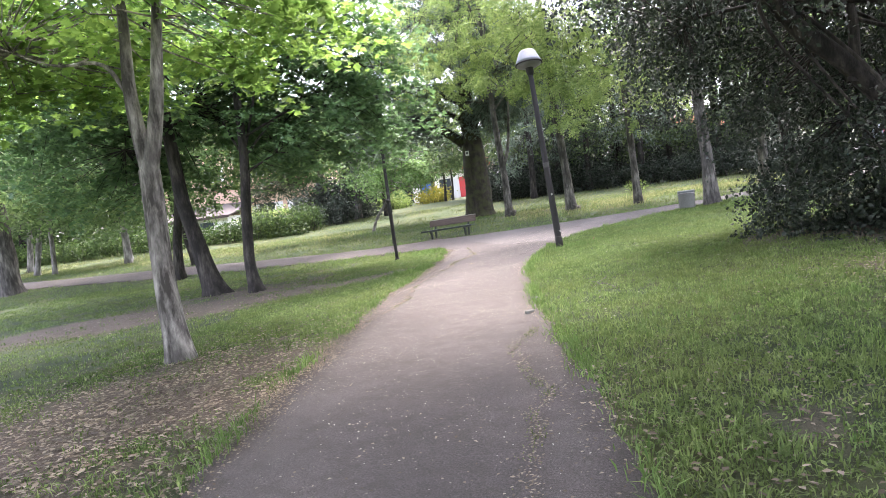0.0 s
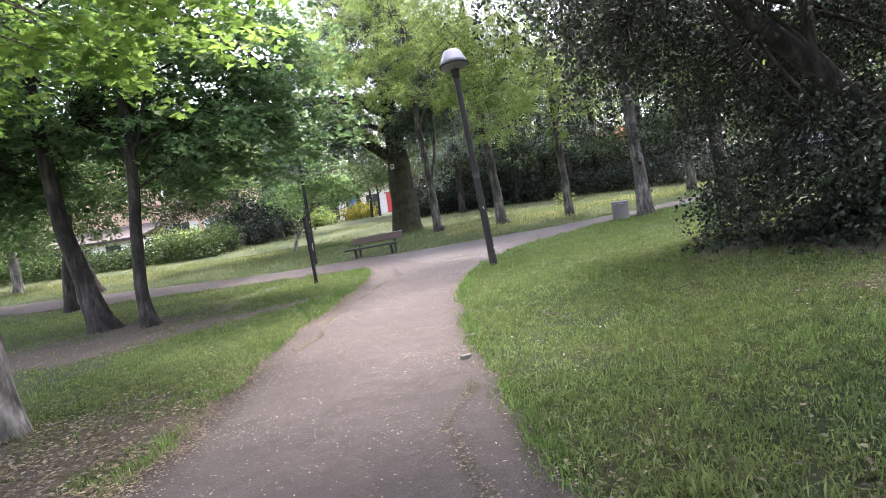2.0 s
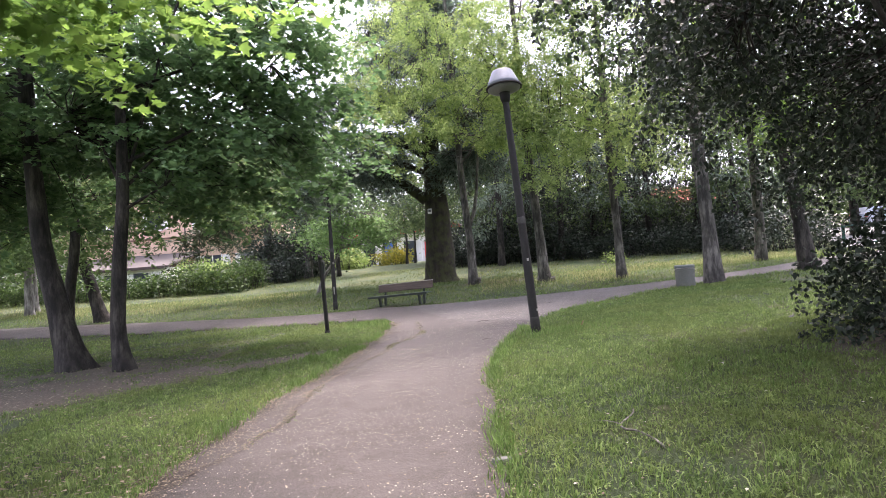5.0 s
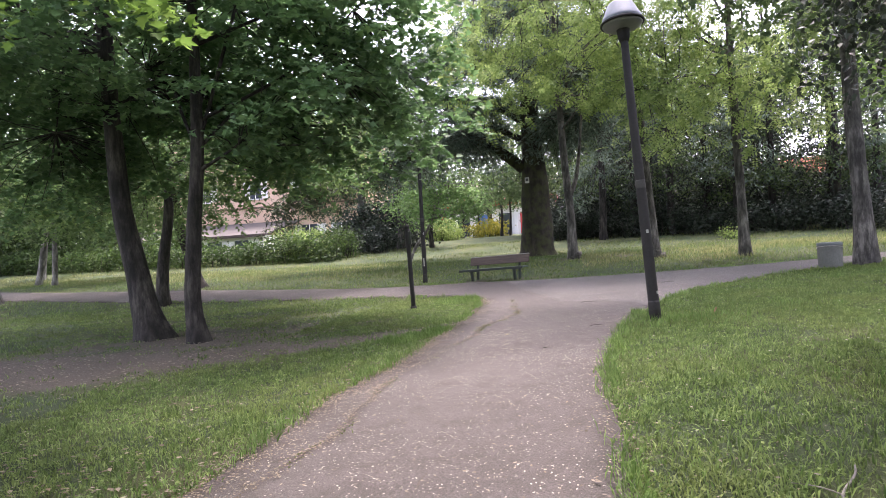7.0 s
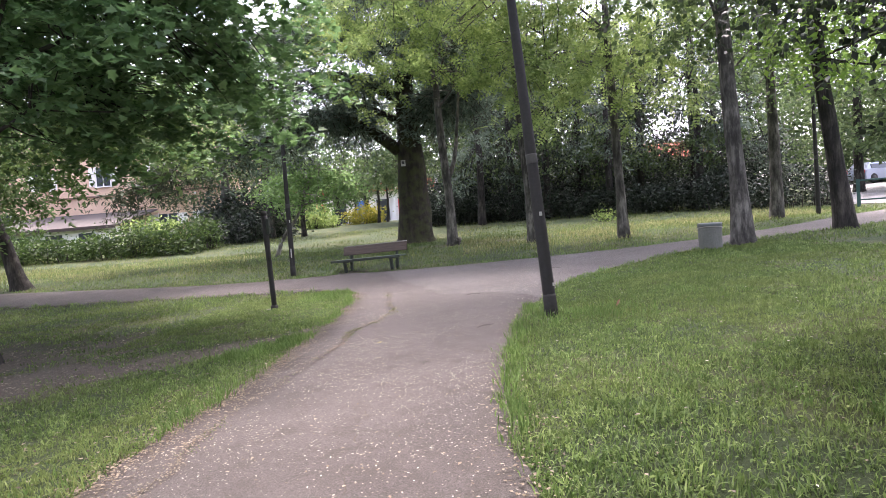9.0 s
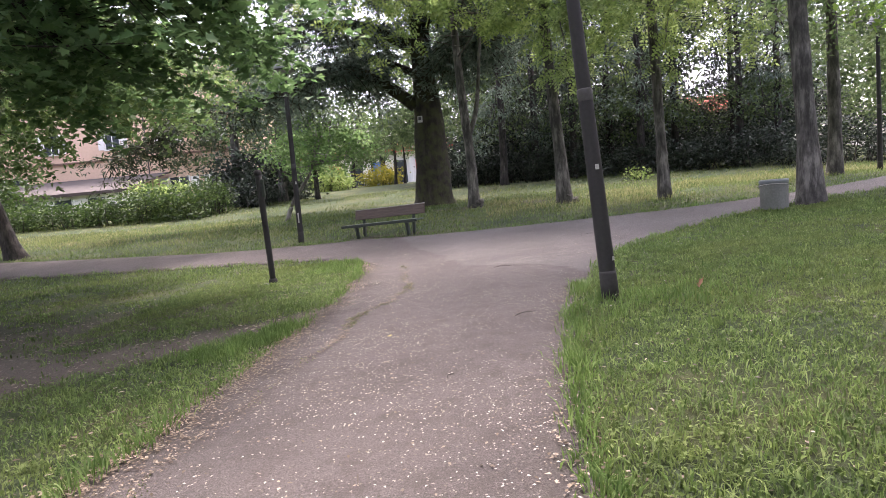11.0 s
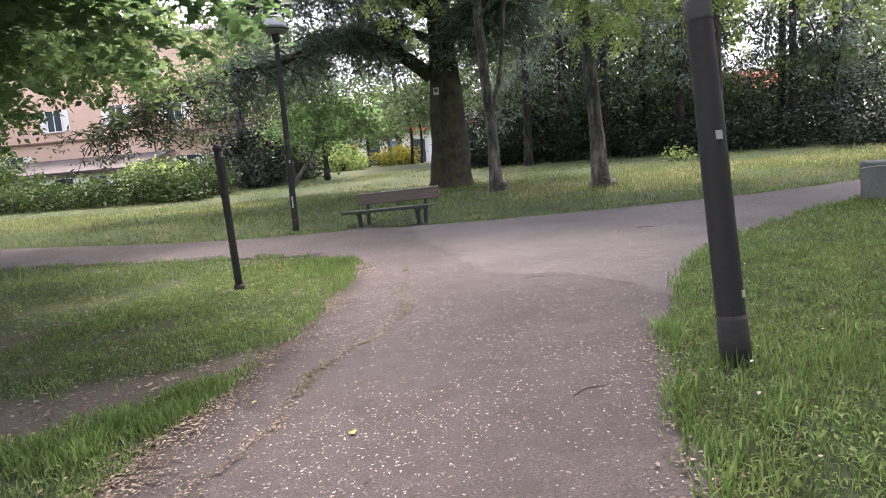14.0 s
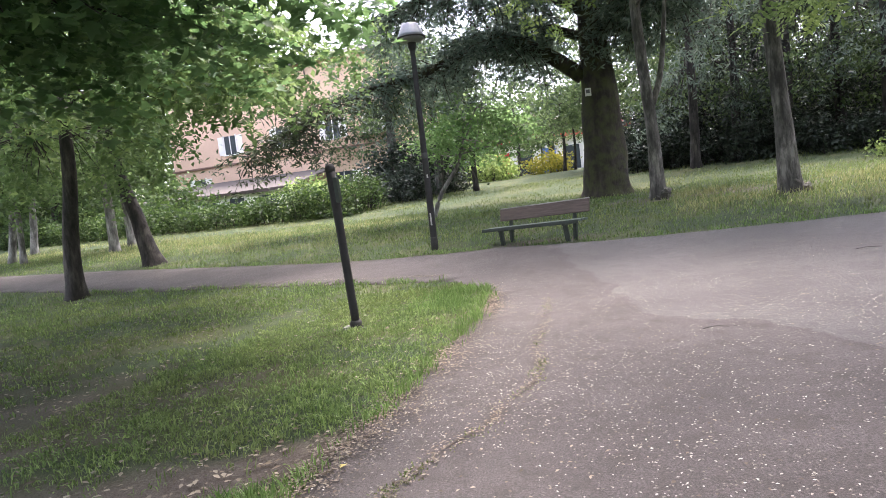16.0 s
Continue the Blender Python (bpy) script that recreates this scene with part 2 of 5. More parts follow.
def spline(points, n):
    """A smooth line of n points through the given ones."""
    p = np.array(points, dtype=float)
    q = np.vstack([2 * p[0] - p[1], p, 2 * p[-1] - p[-2]])
    out = []
    for s in np.linspace(0, len(p) - 1 - 1e-6, n):
        i, f = int(s), s - int(s)
        a, b, c, d = q[i:i + 4]
        out.append(0.5 * (2 * b + (c - a) * f + (2 * a - 5 * b + 4 * c - d) * f * f + (3 * b - a - 3 * c + d) * f ** 3))
    return np.array(out)


def gather(chunks):
    """Joins several (vertices, quads)."""
    vs, fs, k = [], [], 0
    for v, f in chunks:
        vs.append(v)
        fs.append(f + k)
        k += len(v)
    return np.vstack(vs), np.vstack(fs)


# outline of a leaf in its own plane, x across and y along; fan triangles round the stalk point
PALMATE = (np.array([(0, 0), (0.16, 0.02), (0.5, 0.12), (0.3, 0.3), (0.48, 0.62), (0.2, 0.58), (0, 1.0), (-0.2, 0.58), (-0.48, 0.62),
                     (-0.3, 0.3), (-0.5, 0.12), (-0.16, 0.02)]),
           np.array([(0, 1, 3), (1, 2, 3), (0, 3, 5), (3, 4, 5), (0, 5, 6), (0, 6, 7), (0, 7, 9), (7, 8, 9), (0, 9, 11), (9, 10, 11)]))
# a simpler lobed leaf for crowns seen from farther off, and a feathered leaf of nine leaflets
LOBED = (np.array([(0, 0), (0.5, 0.15), (0.24, 0.36), (0.44, 0.66), (0, 1.0), (-0.44, 0.66), (-0.24, 0.36), (-0.5, 0.15)]),
         np.array([(0, 1, 2), (0, 2, 4), (2, 3, 4), (0, 4, 6), (4, 5, 6), (0, 6, 7)]))


def feathered():
    pts, tris = [], []
    for y, s, out in [(y, s, 0.34) for y in (0.12, 0.34, 0.56, 0.76) for s in (-1, 1)] + [(0.84, 0, 0.0)]:
        ax = np.array([s * 0.95, 0.32]) if s else np.array([0.0, 1.0])
        ax = ax / np.linalg.norm(ax) * 0.3
        side = np.array([ax[1], -ax[0]]) * 0.26
        b = np.array([0.0, y])
        k = len(pts)
        pts += [b, b + ax * 0.5 + side, b + ax, b + ax * 0.5 - side]
        tris += [(k, k + 1, k + 2), (k, k + 2, k + 3)]
    return np.array(pts), np.array(tris)


PINNATE = feathered()
OVAL = (np.array([(0, 0), (0.3, 0.45), (0, 1.0), (-0.3, 0.45)]), np.array([(0, 1, 2), (0, 2, 3)]))
FEATHER = (np.array([(0, 0), (0.17, 0.4), (0, 1.0), (-0.17, 0.4)]), np.array([(0, 1, 2), (0, 2, 3)]))
SPRAY = (np.array([(0, 0), (0.13, 0.5), (0, 1.0), (-0.13, 0.5)]), np.array([(0, 1, 2), (0, 2, 3)]))


def leaves(rng, centres, size, shape, flat=0.6, droop=0.0, fold=0.25):
    """Leaf blades at the given places: flat 1 lies level, 0 turns anyhow; droop bends the tips down."""
    tv, tf = shape
    n = len(centres)
    nor = rng.normal(size=(n, 3)) * (1 - flat) + np.array([0, 0, flat])
    nor /= np.linalg.norm(nor, axis=1)[:, None] + 1e-9
    ax = rng.normal(size=(n, 3))
    ax[:, 2] = ax[:, 2] * 0.5 - droop * 1.6
    ax -= (ax * nor).sum(1)[:, None] * nor * (1 - min(1, droop))
    ax /= np.linalg.norm(ax, axis=1)[:, None] + 1e-9
    side = np.cross(ax, nor)
    side /= np.linalg.norm(side, axis=1)[:, None] + 1e-9
    up = np.cross(side, ax)
    s = size * rng.uniform(0.65, 1.3, size=(n, 1, 1))
    v = tv[None, :, 0:1] * side[:, None, :] + tv[None, :, 1:2] * ax[:, None, :] + fold * (np.abs(tv[None, :, 0:1]) - tv[None, :, 1:2] ** 2 * 0.5) * up[:, None, :]
    v = np.asarray(centres)[:, None, :] + s * v
    f = tf[None] + (np.arange(n) * len(tv))[:, None, None]
    return v.reshape(-1, 3), f.reshape(-1, 3)


# ---- the lie of the land ----
YS = [-40, 2, 18, 25, 29, 31, 33, 39, 46, 60, 120]
ZS = [0, 0, 0, 0.02, 0.14, 0.36, 0.47, 0.62, 1.2, 2.0, 3.0]


def gz(x, y):
    x, y = np.asarray(x, dtype=float), np.asarray(y, dtype=float)
    z = sum(np.interp(y + k, YS, ZS) for k in (-1.2, 0, 1.2)) / 3
    k = np.clip((35 - y) / 9, 0, 1)
    return z + 0.4 * np.tanh((x - 2.3) / 10) * (0.25 + 0.75 * k)


def g(x, y):
    return float(gz(x, y))


LEFT_EDGE = [(0.2, -14), (0.1, 0), (-0.15, 5.4), (-0.42, 7.4), (-0.46, 9), (-0.58, 11), (-0.66, 14), (-0.56, 16), (-0.56, 18), (-0.58, 20),
             (-0.72, 22.2), (-0.95, 23.5), (-1.3, 24.5)]
NEAR_LEFT = [(-2.2, 25.5), (-4.7, 26.4), (-7.95, 27.2), (-12.1, 28.0), (-18, 29.4), (-30, 32), (-60, 38)]
FAR_EDGE = [(-60, 41), (-30, 34.3), (-21.6, 32.1), (-15.2, 31.1), (-10.2, 30.1), (-6.2, 29.2), (-3.5, 28.9), (-1.9, 28.85), (0, 28.3), (2.4, 28),
            (5.3, 27.85), (7.6, 28.15), (10.2, 29.1), (14.2, 31.5), (18.5, 34.5), (25, 39)]
NEAR_RIGHT = [(27, 37), (20, 32.5), (14.4, 29.1), (11.7, 27.6), (9.4, 26.6), (7.3, 25.4), (5.3, 23.7), (4.1, 22.3), (3.4, 21.1), (2.85, 19.8)]
RIGHT_EDGE = [(2.5, 18.6), (2.3, 17.5), (2.1, 16.1), (1.93, 14.6), (1.88, 13), (1.95, 11.5), (1.98, 10), (2.18, 7.75), (2.31, 6.3), (2.38, 4.8),
              (2.5, 0), (2.7, -14)]
JOINT = [(-0.75, 28.45), (-0.5, 27.3), (-0.1, 25.8), (0.4, 24.4), (0.8, 22.9), (1.1, 21.9), (1.6, 21.4), (2.1, 21.2), (2.55, 20.2), (2.8, 19.6)]


def smooth2(points, step=0.3):
    p = [(x, y, 0) for x, y in points]
    n = max(8, int(sum(math.dist(a, b) for a, b in zip(p, p[1:])) / step))
    return [(float(a), float(b)) for a, b, _ in spline(p, n)]


def ragged(line, seed, amount=0.06):
    """The crumbled, overgrown edge of old asphalt."""
    return [(x + amount * noise.noise((x * 2.1, y * 2.1, seed)) + amount * 0.6 * noise.noise((x * 7, y * 7, seed)),
             y + amount * noise.noise((x * 2.1 + 9, y * 2.1, seed))) for x, y in line]


E_LEFT, E_NEARL, E_FAR, E_NEARR, E_RIGHT = (ragged(smooth2(e, 0.15 if i in (0, 4) else 0.3), i) for i, e in
                                            enumerate((LEFT_EDGE, NEAR_LEFT, FAR_EDGE, NEAR_RIGHT, RIGHT_EDGE)))
OUTLINE = E_LEFT + E_NEARL + E_FAR + E_NEARR + E_RIGHT
POLY = np.array(OUTLINE)


def inside(x, y, poly=POLY):
    x, y = np.asarray(x), np.asarray(y)
    res = np.zeros(x.shape, dtype=bool)
    x0, y0 = poly[-1]
    for x1, y1 in poly:
        if y0 != y1:
            res ^= ((y0 > y) != (y1 > y)) & (x < (x1 - x0) * (y - y0) / (y1 - y0) + x0)
        x0, y0 = x1, y1
    return res


def edge_distance(x, y):
    d = np.full(np.shape(x), 99.0)
    for px, py in OUTLINE:
        if -12 < px < 14 and -2 < py < 36:
            d = np.minimum(d, np.hypot(x - px, y - py))
    return d


def patchy(x, y, scale, seed):
    """Soft random field from a few sine waves, about -1 to 1."""
    rng = np.random.default_rng(seed)
    out = np.zeros(np.shape(x))
    for k in range(7):
        a, ph, f = rng.uniform(0, 6.28), rng.uniform(0, 6.28), scale * rng.uniform(0.5, 2.2)
        out += np.sin((np.cos(a) * x + np.sin(a) * y) * f + ph)
    return out / 3.5


def bare(x, y):
    """How bare the soil is: trodden earth under the trees beside the path."""
    x, y = np.asarray(x, dtype=float), np.asarray(y, dtype=float)
    n = 0.5 * patchy(x, y, 2.2, 4) + 0.35 * patchy(x, y, 6.0, 5)
    mid = np.interp(x, [-9.5, -6.5, -4.5, -2.4, -1.5, -0.6], [15.6, 15.9, 16.4, 17.45, 18.05, 18.85])
    wide = np.interp(x, [-9.5, -5, -2.4, -1.2, -0.6], [2.1, 1.6, 0.8, 0.42, 0.3])
    b1 = 1.3 - np.abs(y - mid) / wide - np.clip((x + 0.55) * 4, 0, 9) - np.clip((-9 - x) * 0.6, 0, 9)
    b2 = 1.3 - np.hypot((x + 1.9) / 1.5, (y - 7.6) / 2.4)
    b3 = 0.7 - np.hypot((x - 6.5) / 1.6, (y - 9.3) / 1.2)
    b4 = 1.1 - np.hypot((x - 8) / 3.2, (y - 13) / 3.0)
    b5 = 1.1 - np.hypot((x + 1.4) / 1.3, (y - 29.1) / 0.35)
    b6 = 0.75 - np.hypot((x - 2.5) / 5.5, (y - 34.5) / 1.6)
    b7 = 0.35 - np.hypot((x - 3.3) / 0.8, (y - 5.2) / 1.4)
    b8 = 0.84 - np.hypot((x + 5.8) / 4.4, (y - 18.8) / 2.9)
    b9 = 0.42 - np.hypot((x + 2.6) / 1.6, (y - 20.2) / 1.6)
    return np.clip(np.maximum.reduce([b1, b2, b3, b4, b5, b6, b7, b8, b9]) * 1.6 + n * 0.7, 0, 1)


def spaced(lo, a, b, hi, fine, grow=1.25):
    mid = list(np.arange(a, b + fine, fine))
    down, up, s = [], [], fine
    while (down[-1] if down else a) > lo:
        s *= grow
        down.append((down[-1] if down else a) - s)
    s = fine
    while (up[-1] if up else mid[-1]) < hi:
        s *= grow
        up.append((up[-1] if up else mid[-1]) + s)
    return np.array(down[::-1] + mid + up)


def make_ground():
    xs, ys = spaced(-900, -16, 16, 900, 0.25), spaced(-300, -3, 46, 1500, 0.25)
    gx, gy = np.meshgrid(xs, ys, indexing="ij")
    h = gz(gx, gy)
    near = (np.abs(gx) < 20) & (gy < 50)
    h = h + np.where(near & ~inside(gx, gy), 0.012 * patchy(gx, gy, 1.7, 2), 0)
    v = np.stack([gx, gy, h], -1).reshape(-1, 3)
    idx = np.arange(len(v)).reshape(gx.shape)
    q = np.stack([idx[:-1, :-1], idx[1:, :-1], idx[1:, 1:], idx[:-1, 1:]], -1).reshape(-1, 4)
    ob = build("ground", v, q, M_GROUND, True)
    at = ob.data.attributes.new("bare", "FLOAT", "POINT")
    at.data.foreach_set("value", bare(gx, gy).ravel().astype(np.float32))
    return tagged(ob, "uneven park lawn with bare trodden earth under the trees", "lawn", kind="structure")


def paved(name, outline, lift, material, label, step=0.5, rim_depth=0.05):
    """A sheet of asphalt that follows the ground inside an outline."""
    from mathutils import geometry
    poly = np.array(outline)
    lo, hi = poly.min(0), poly.max(0)
    gx, gy = np.meshgrid(np.arange(lo[0], hi[0], step), np.arange(lo[1], hi[1], step))
    keep = inside(gx, gy, poly)
    inner = [Vector((a, b)) for a, b in zip(gx[keep], gy[keep])]
    rim = [Vector(p) for p in outline]
    co, _, faces, _, _, _ = geometry.delaunay_2d_cdt(rim + inner, [], [list(range(len(rim)))], 1, 1e-4)
    top = np.array([(p.x, p.y, g(p.x, p.y) + lift) for p in co])
    f = np.array([t for t in faces if len(t) == 3])
    n = len(top)
    low = top.copy()
    low[:, 2] -= rim_depth
    k = len(rim)
    rimq = np.array([(i, (i + 1) % k, (i + 1) % k + n, i + n) for i in range(k)])
    return tagged(build(name, np.vstack([top, low]), [f, rimq] if rim_depth else f, material, False), label, "path", kind="structure")


make_ground()
paved("pavement_main", OUTLINE, 0.012, M_PATH, "worn asphalt footpath with crumbling overgrown edges")
J = ragged(smooth2(JOINT, 0.08), 8, 0.13)
branch = J + [p for p in E_NEARR[::-1] if p[1] > 19.6] + [p for p in E_FAR[::-1] if p[0] > -0.8]
paved("pavement_branch", branch, 0.0145, M_CROSS, "paler asphalt branch path rising to the park gate", rim_depth=0)


# ---- trees ----
def clump_centres(rng, lobes):
    out = []
    for cx, cy, cz, rx, ry, rz, n in lobes:
        d = rng.normal(size=(n, 3))
        d /= np.linalg.norm(d, axis=1)[:, None]
        r = rng.uniform(0.35, 1.0, size=(n, 1)) ** 0.6
        out.append(np.array([cx, cy, cz]) + d * r * np.array([rx, ry, rz]))
    return np.vstack(out)


def sprays(rng, cl, per, stem, length, width, sag, thick=0.05):
    """Leaf places on flat fans that reach outward from the trunk and sag towards their tips, so that the crown lies in shelves."""
    n = len(cl)
    mid = np.array([np.interp(cl[:, 2], stem[:, 2], stem[:, k]) for k in (0, 1)]).T
    out = cl[:, :2] - mid
    ang = np.arctan2(out[:, 1], out[:, 0]) + rng.normal(size=n) * 0.6
    size = rng.uniform(0.55, 1.35, n)
    t = rng.uniform(-0.15, 1.0, (n, per))
    u = rng.uniform(-0.5, 0.5, (n, per)) * np.sqrt(np.clip(1.15 - t, 0.05, 1))
    a, b = t * (length * size)[:, None], u * (width * size)[:, None]
    x = cl[:, 0:1] + a * np.cos(ang)[:, None] - b * np.sin(ang)[:, None]
    y = cl[:, 1:2] + a * np.sin(ang)[:, None] + b * np.cos(ang)[:, None]
    drop = sag * rng.uniform(0.4, 1.5, n)[:, None] * np.abs(t) ** 1.7 + 0.25 * b ** 2
    z = cl[:, 2:3] - drop + rng.normal(size=(n, per)) * thick
    return np.stack([x, y, z], -1).reshape(-1, 3)


def tree(name, line, radii, lobes, bark_mat, leaf_mat, label, seed, leaf=0.12, per=55, shape=OVAL, flat=0.55, droop=0.1, spread=0.55,
         limbs=7, extra=(), group="", flare=0.45, sides=14, floor_gap=1.2, thick=0.2, category="tree", layer=0.38, plate=None):
    """A tree: an uneven flaring trunk, limbs that reach into the crown, twigs, and a crown of leaf clumps with gaps."""
    rng = np.random.default_rng(seed)
    root = tagged(new(name), label, category, group)
    base = line[0]
    root.location = (base[0], base[1], g(base[0], base[1]))
    shift = np.array(root.location)
    pts = spline([(x, y, z + (shift[2] if i else shift[2] - 0.12)) for i, (x, y, z) in enumerate(line)], 26)
    rad = np.interp(np.linspace(0, 1, 26), np.linspace(0, 1, len(radii)), radii)
    v, f = tube(pts - shift, rad, sides, 0.13, flare)
    hang(build("trunk", v, f, bark_mat, True), root)
    cl = clump_centres(rng, lobes)
    cl = cl[cl[:, 2] > gz(cl[:, 0], cl[:, 1]) + floor_gap + (rng.uniform(0, 1.35, len(cl)) ** 2 + 0.35 * patchy(cl[:, 0], cl[:, 1], 1.3, seed) if floor_gap > 1 else 0)]
    lines = []
    for stem in extra:
        sp = spline(stem[0], 14)
        lines.append(sp)
        v, f = tube(sp - shift, np.linspace(stem[1], stem[2], 14), 9, 0.15)
        hang(build("limb", v, f, bark_mat, True), root)
    stems = np.vstack([e[len(e) // 2:] for e in lines] + [pts[12:]]) if lines and pts[-1][2] - pts[0][2] < 4 else pts[18:25]
    for k in range(limbs):
        b = cl[rng.integers(len(cl))]
        pick = stems[stems[:, 2] < b[2] - 0.2]
        a = pick[rng.integers(len(pick))] if len(pick) else pts[rng.integers(16, 20)]
        mid = (a + b) / 2 + np.array([0, 0, 0.25 * abs(rng.normal())]) + rng.normal(size=3) * 0.25
        sp = spline([a, mid, b], 10)
        lines.append(sp)
        r0 = max(0.025, thick * rad[-1] + 0.03)
        v, f = tube(sp - shift, np.linspace(r0, 0.012, 10), 7, 0.15)
        hang(build("limb", v, f, bark_mat, True), root)
    anchors = np.vstack(lines + [pts[8 if floor_gap < 1 else 18:]])
    chunks = []
    for c in cl:
        d = np.linalg.norm(anchors - c, axis=1)
        a = anchors[int(np.argmin(d))]
        if d.min() > 0.15:
            m = (a + c) / 2 + rng.normal(size=3) * 0.12
            chunks.append(tube(np.array([a, m, c]) - shift, (0.016, 0.011, 0.005), 4))
    v, f = gather(chunks)
    tagged(hang(build("twig", v, f, bark_mat), root), kind="stuff")
    if plate:
        c = sprays(rng, cl, per, pts, *plate)
    else:
        c = np.repeat(cl, per, axis=0) + rng.normal(size=(len(cl) * per, 3)) * np.array([spread, spread, spread * layer])
    if floor_gap < 1:
        c[:, 2] = np.maximum(c[:, 2], gz(c[:, 0], c[:, 1]) + 0.06)
    v, f = leaves(rng, c - shift, leaf, shape, flat, droop)
    tagged(hang(build("crown", v, f, leaf_mat), root), kind="stuff")
    return root


MAPLES, PARK = "maples by the path", "trees on the lawn"
# the third lobe, over the path, stays out of view; added for its shade
tree("maple_tree", [(-2.62, 9.72, 0), (-2.72, 9.78, 1.3), (-2.76, 9.9, 2.5)], (0.165, 0.13, 0.135),
     [(-3.3, 9.8, 7.4, 4.2, 3.8, 2.8, 95), (-3.3, 11.3, 4.9, 3.2, 2.8, 1.4, 105), (0.2, 7.4, 8.0, 3.2, 2.2, 1.2, 75), (-5.6, 10.5, 4.6, 2.2, 2.6, 1.4, 55)], M_BARK_PALE, M_MAPLE,
     "slim pale-barked maple forking into two stems beside the path", 11, 0.145, 66, PALMATE, 0.72, 0.15, 0.58, 0,
     extra=[([(-2.76, 9.9, 2.3), (-2.86, 9.9, 3.3), (-2.8, 9.9, 4.6), (-2.9, 9.9, 7.5)], 0.11, 0.04),
            ([(-2.74, 9.88, 2.3), (-2.52, 9.88, 3.1), (-2.3, 9.9, 4.5), (-1.9, 10.0, 7.3)], 0.115, 0.04),
            ([(-2.88, 9.9, 3.3), (-3.2, 9.9, 3.75), (-3.9, 9.95, 3.85), (-4.9, 10.3, 4.3)], 0.035, 0.01)], group=MAPLES, floor_gap=2.9, plate=(1.3, 1.2, 0.35))
tree("maple_tree", [(-7.05, 19.5, 0), (-7.35, 19.5, 1.2), (-7.7, 19.5, 3.0), (-7.85, 19.5, 6.5), (-7.9, 19.5, 10)], (0.34, 0.235, 0.195, 0.15, 0.06),
     [(-8.4, 20.2, 9.0, 5.6, 4.0, 4.8, 420), (-7.2, 21.2, 4.3, 3.8, 2.0, 1.6, 100), (-11, 21.0, 4.4, 3.2, 2.6, 1.9, 80), (-8.4, 18.6, 6.0, 3.6, 2.4, 1.4, 70), (-12.5, 22.0, 6.2, 3.4, 3.0, 2.4, 80)], M_BARK_DARK, M_MAPLEDARK,
     "dark-trunked leaning maple on bare earth", 12, 0.15, 62, LOBED, 0.72, 0.15, 0.62, 9, group=MAPLES, floor_gap=2.4, plate=(1.4, 1.3, 0.5))
tree("maple_tree", [(-5.48, 18.68, 0), (-5.58, 18.7, 0.8), (-5.5, 18.7, 2.0), (-5.3, 18.7, 4.0), (-5.2, 18.7, 9)], (0.19, 0.15, 0.14, 0.12, 0.05),
     [(-4.7, 19.0, 8.8, 4.2, 3.8, 4.6, 190), (-3.5, 19.6, 4.3, 2.8, 1.9, 1.5, 95), (-4.1, 21.6, 4.0, 1.9, 1.8, 1.2, 50), (-2.9, 19.6, 5.8, 1.9, 1.6, 1.5, 65)],
     M_BARK_DARK, M_MAPLEDARK, "slender grey-brown maple with low drooping leaves", 13, 0.145, 60, PALMATE, 0.72, 0.2, 0.58, 10, group=MAPLES, floor_gap=2.5, plate=(1.3, 1.2, 0.55))
tree("maple_tree", [(-12.8, 27.6, 0), (-12.7, 27.6, 1.5), (-12.35, 27.6, 3.6), (-12.2, 27.6, 9)], (0.24, 0.19, 0.16, 0.05),
     [(-11.8, 27.6, 8.4, 6.0, 3.8, 4.8, 150), (-9.5, 26.6, 4.8, 3.8, 2.4, 1.3, 55), (-6.9, 25.2, 4.9, 2.6, 1.8, 1.4, 55), (-9.2, 30.4, 5.6, 3.8, 1.8, 1.8, 80), (-14.5, 28.6, 3.6, 4.2, 1.8, 1.2, 90)], M_BARK_DARK, M_MIDLEAF,
     "dark-trunked tree standing by the side path", 14, 0.16, 80, OVAL, 0.55, 0.3, 0.6, 9, group=PARK, floor_gap=2.1, plate=(1.2, 1.0, 0.9, 0.1))
tree("maple_tree", [(-14.0, 31.6, 0), (-14.4, 31.6, 1.4), (-14.9, 31.6, 3.4), (-15.2, 31.6, 9)], (0.3, 0.22, 0.18, 0.06),
     [(-15.8, 31.5, 8.0, 5.4, 3.8, 4.6, 150), (-17, 31, 4.4, 3.6, 2.6, 1.6, 60)], M_BARK_DARK, M_MIDLEAF,
     "leaning dark tree beyond the side path", 15, 0.2, 55, OVAL, 0.5, 0.2, 0.65, 7, group=PARK, floor_gap=2.4)
tree("maple_tree", [(-22.5, 29.6, 0), (-22.6, 29.6, 4), (-22.8, 29.6, 9)], (0.5, 0.4, 0.12),
     [(-22.5, 29.5, 7.5, 6, 4.5, 4.0, 120), (-21, 29, 4.2, 4.5, 3, 1.3, 50)], M_BARK_GREY, M_MIDLEAF,
     "thick grey trunk at the edge of the side path", 16, 0.24, 50, OVAL, 0.5, 0.2, 0.7, 7, group=PARK, floor_gap=2.2)
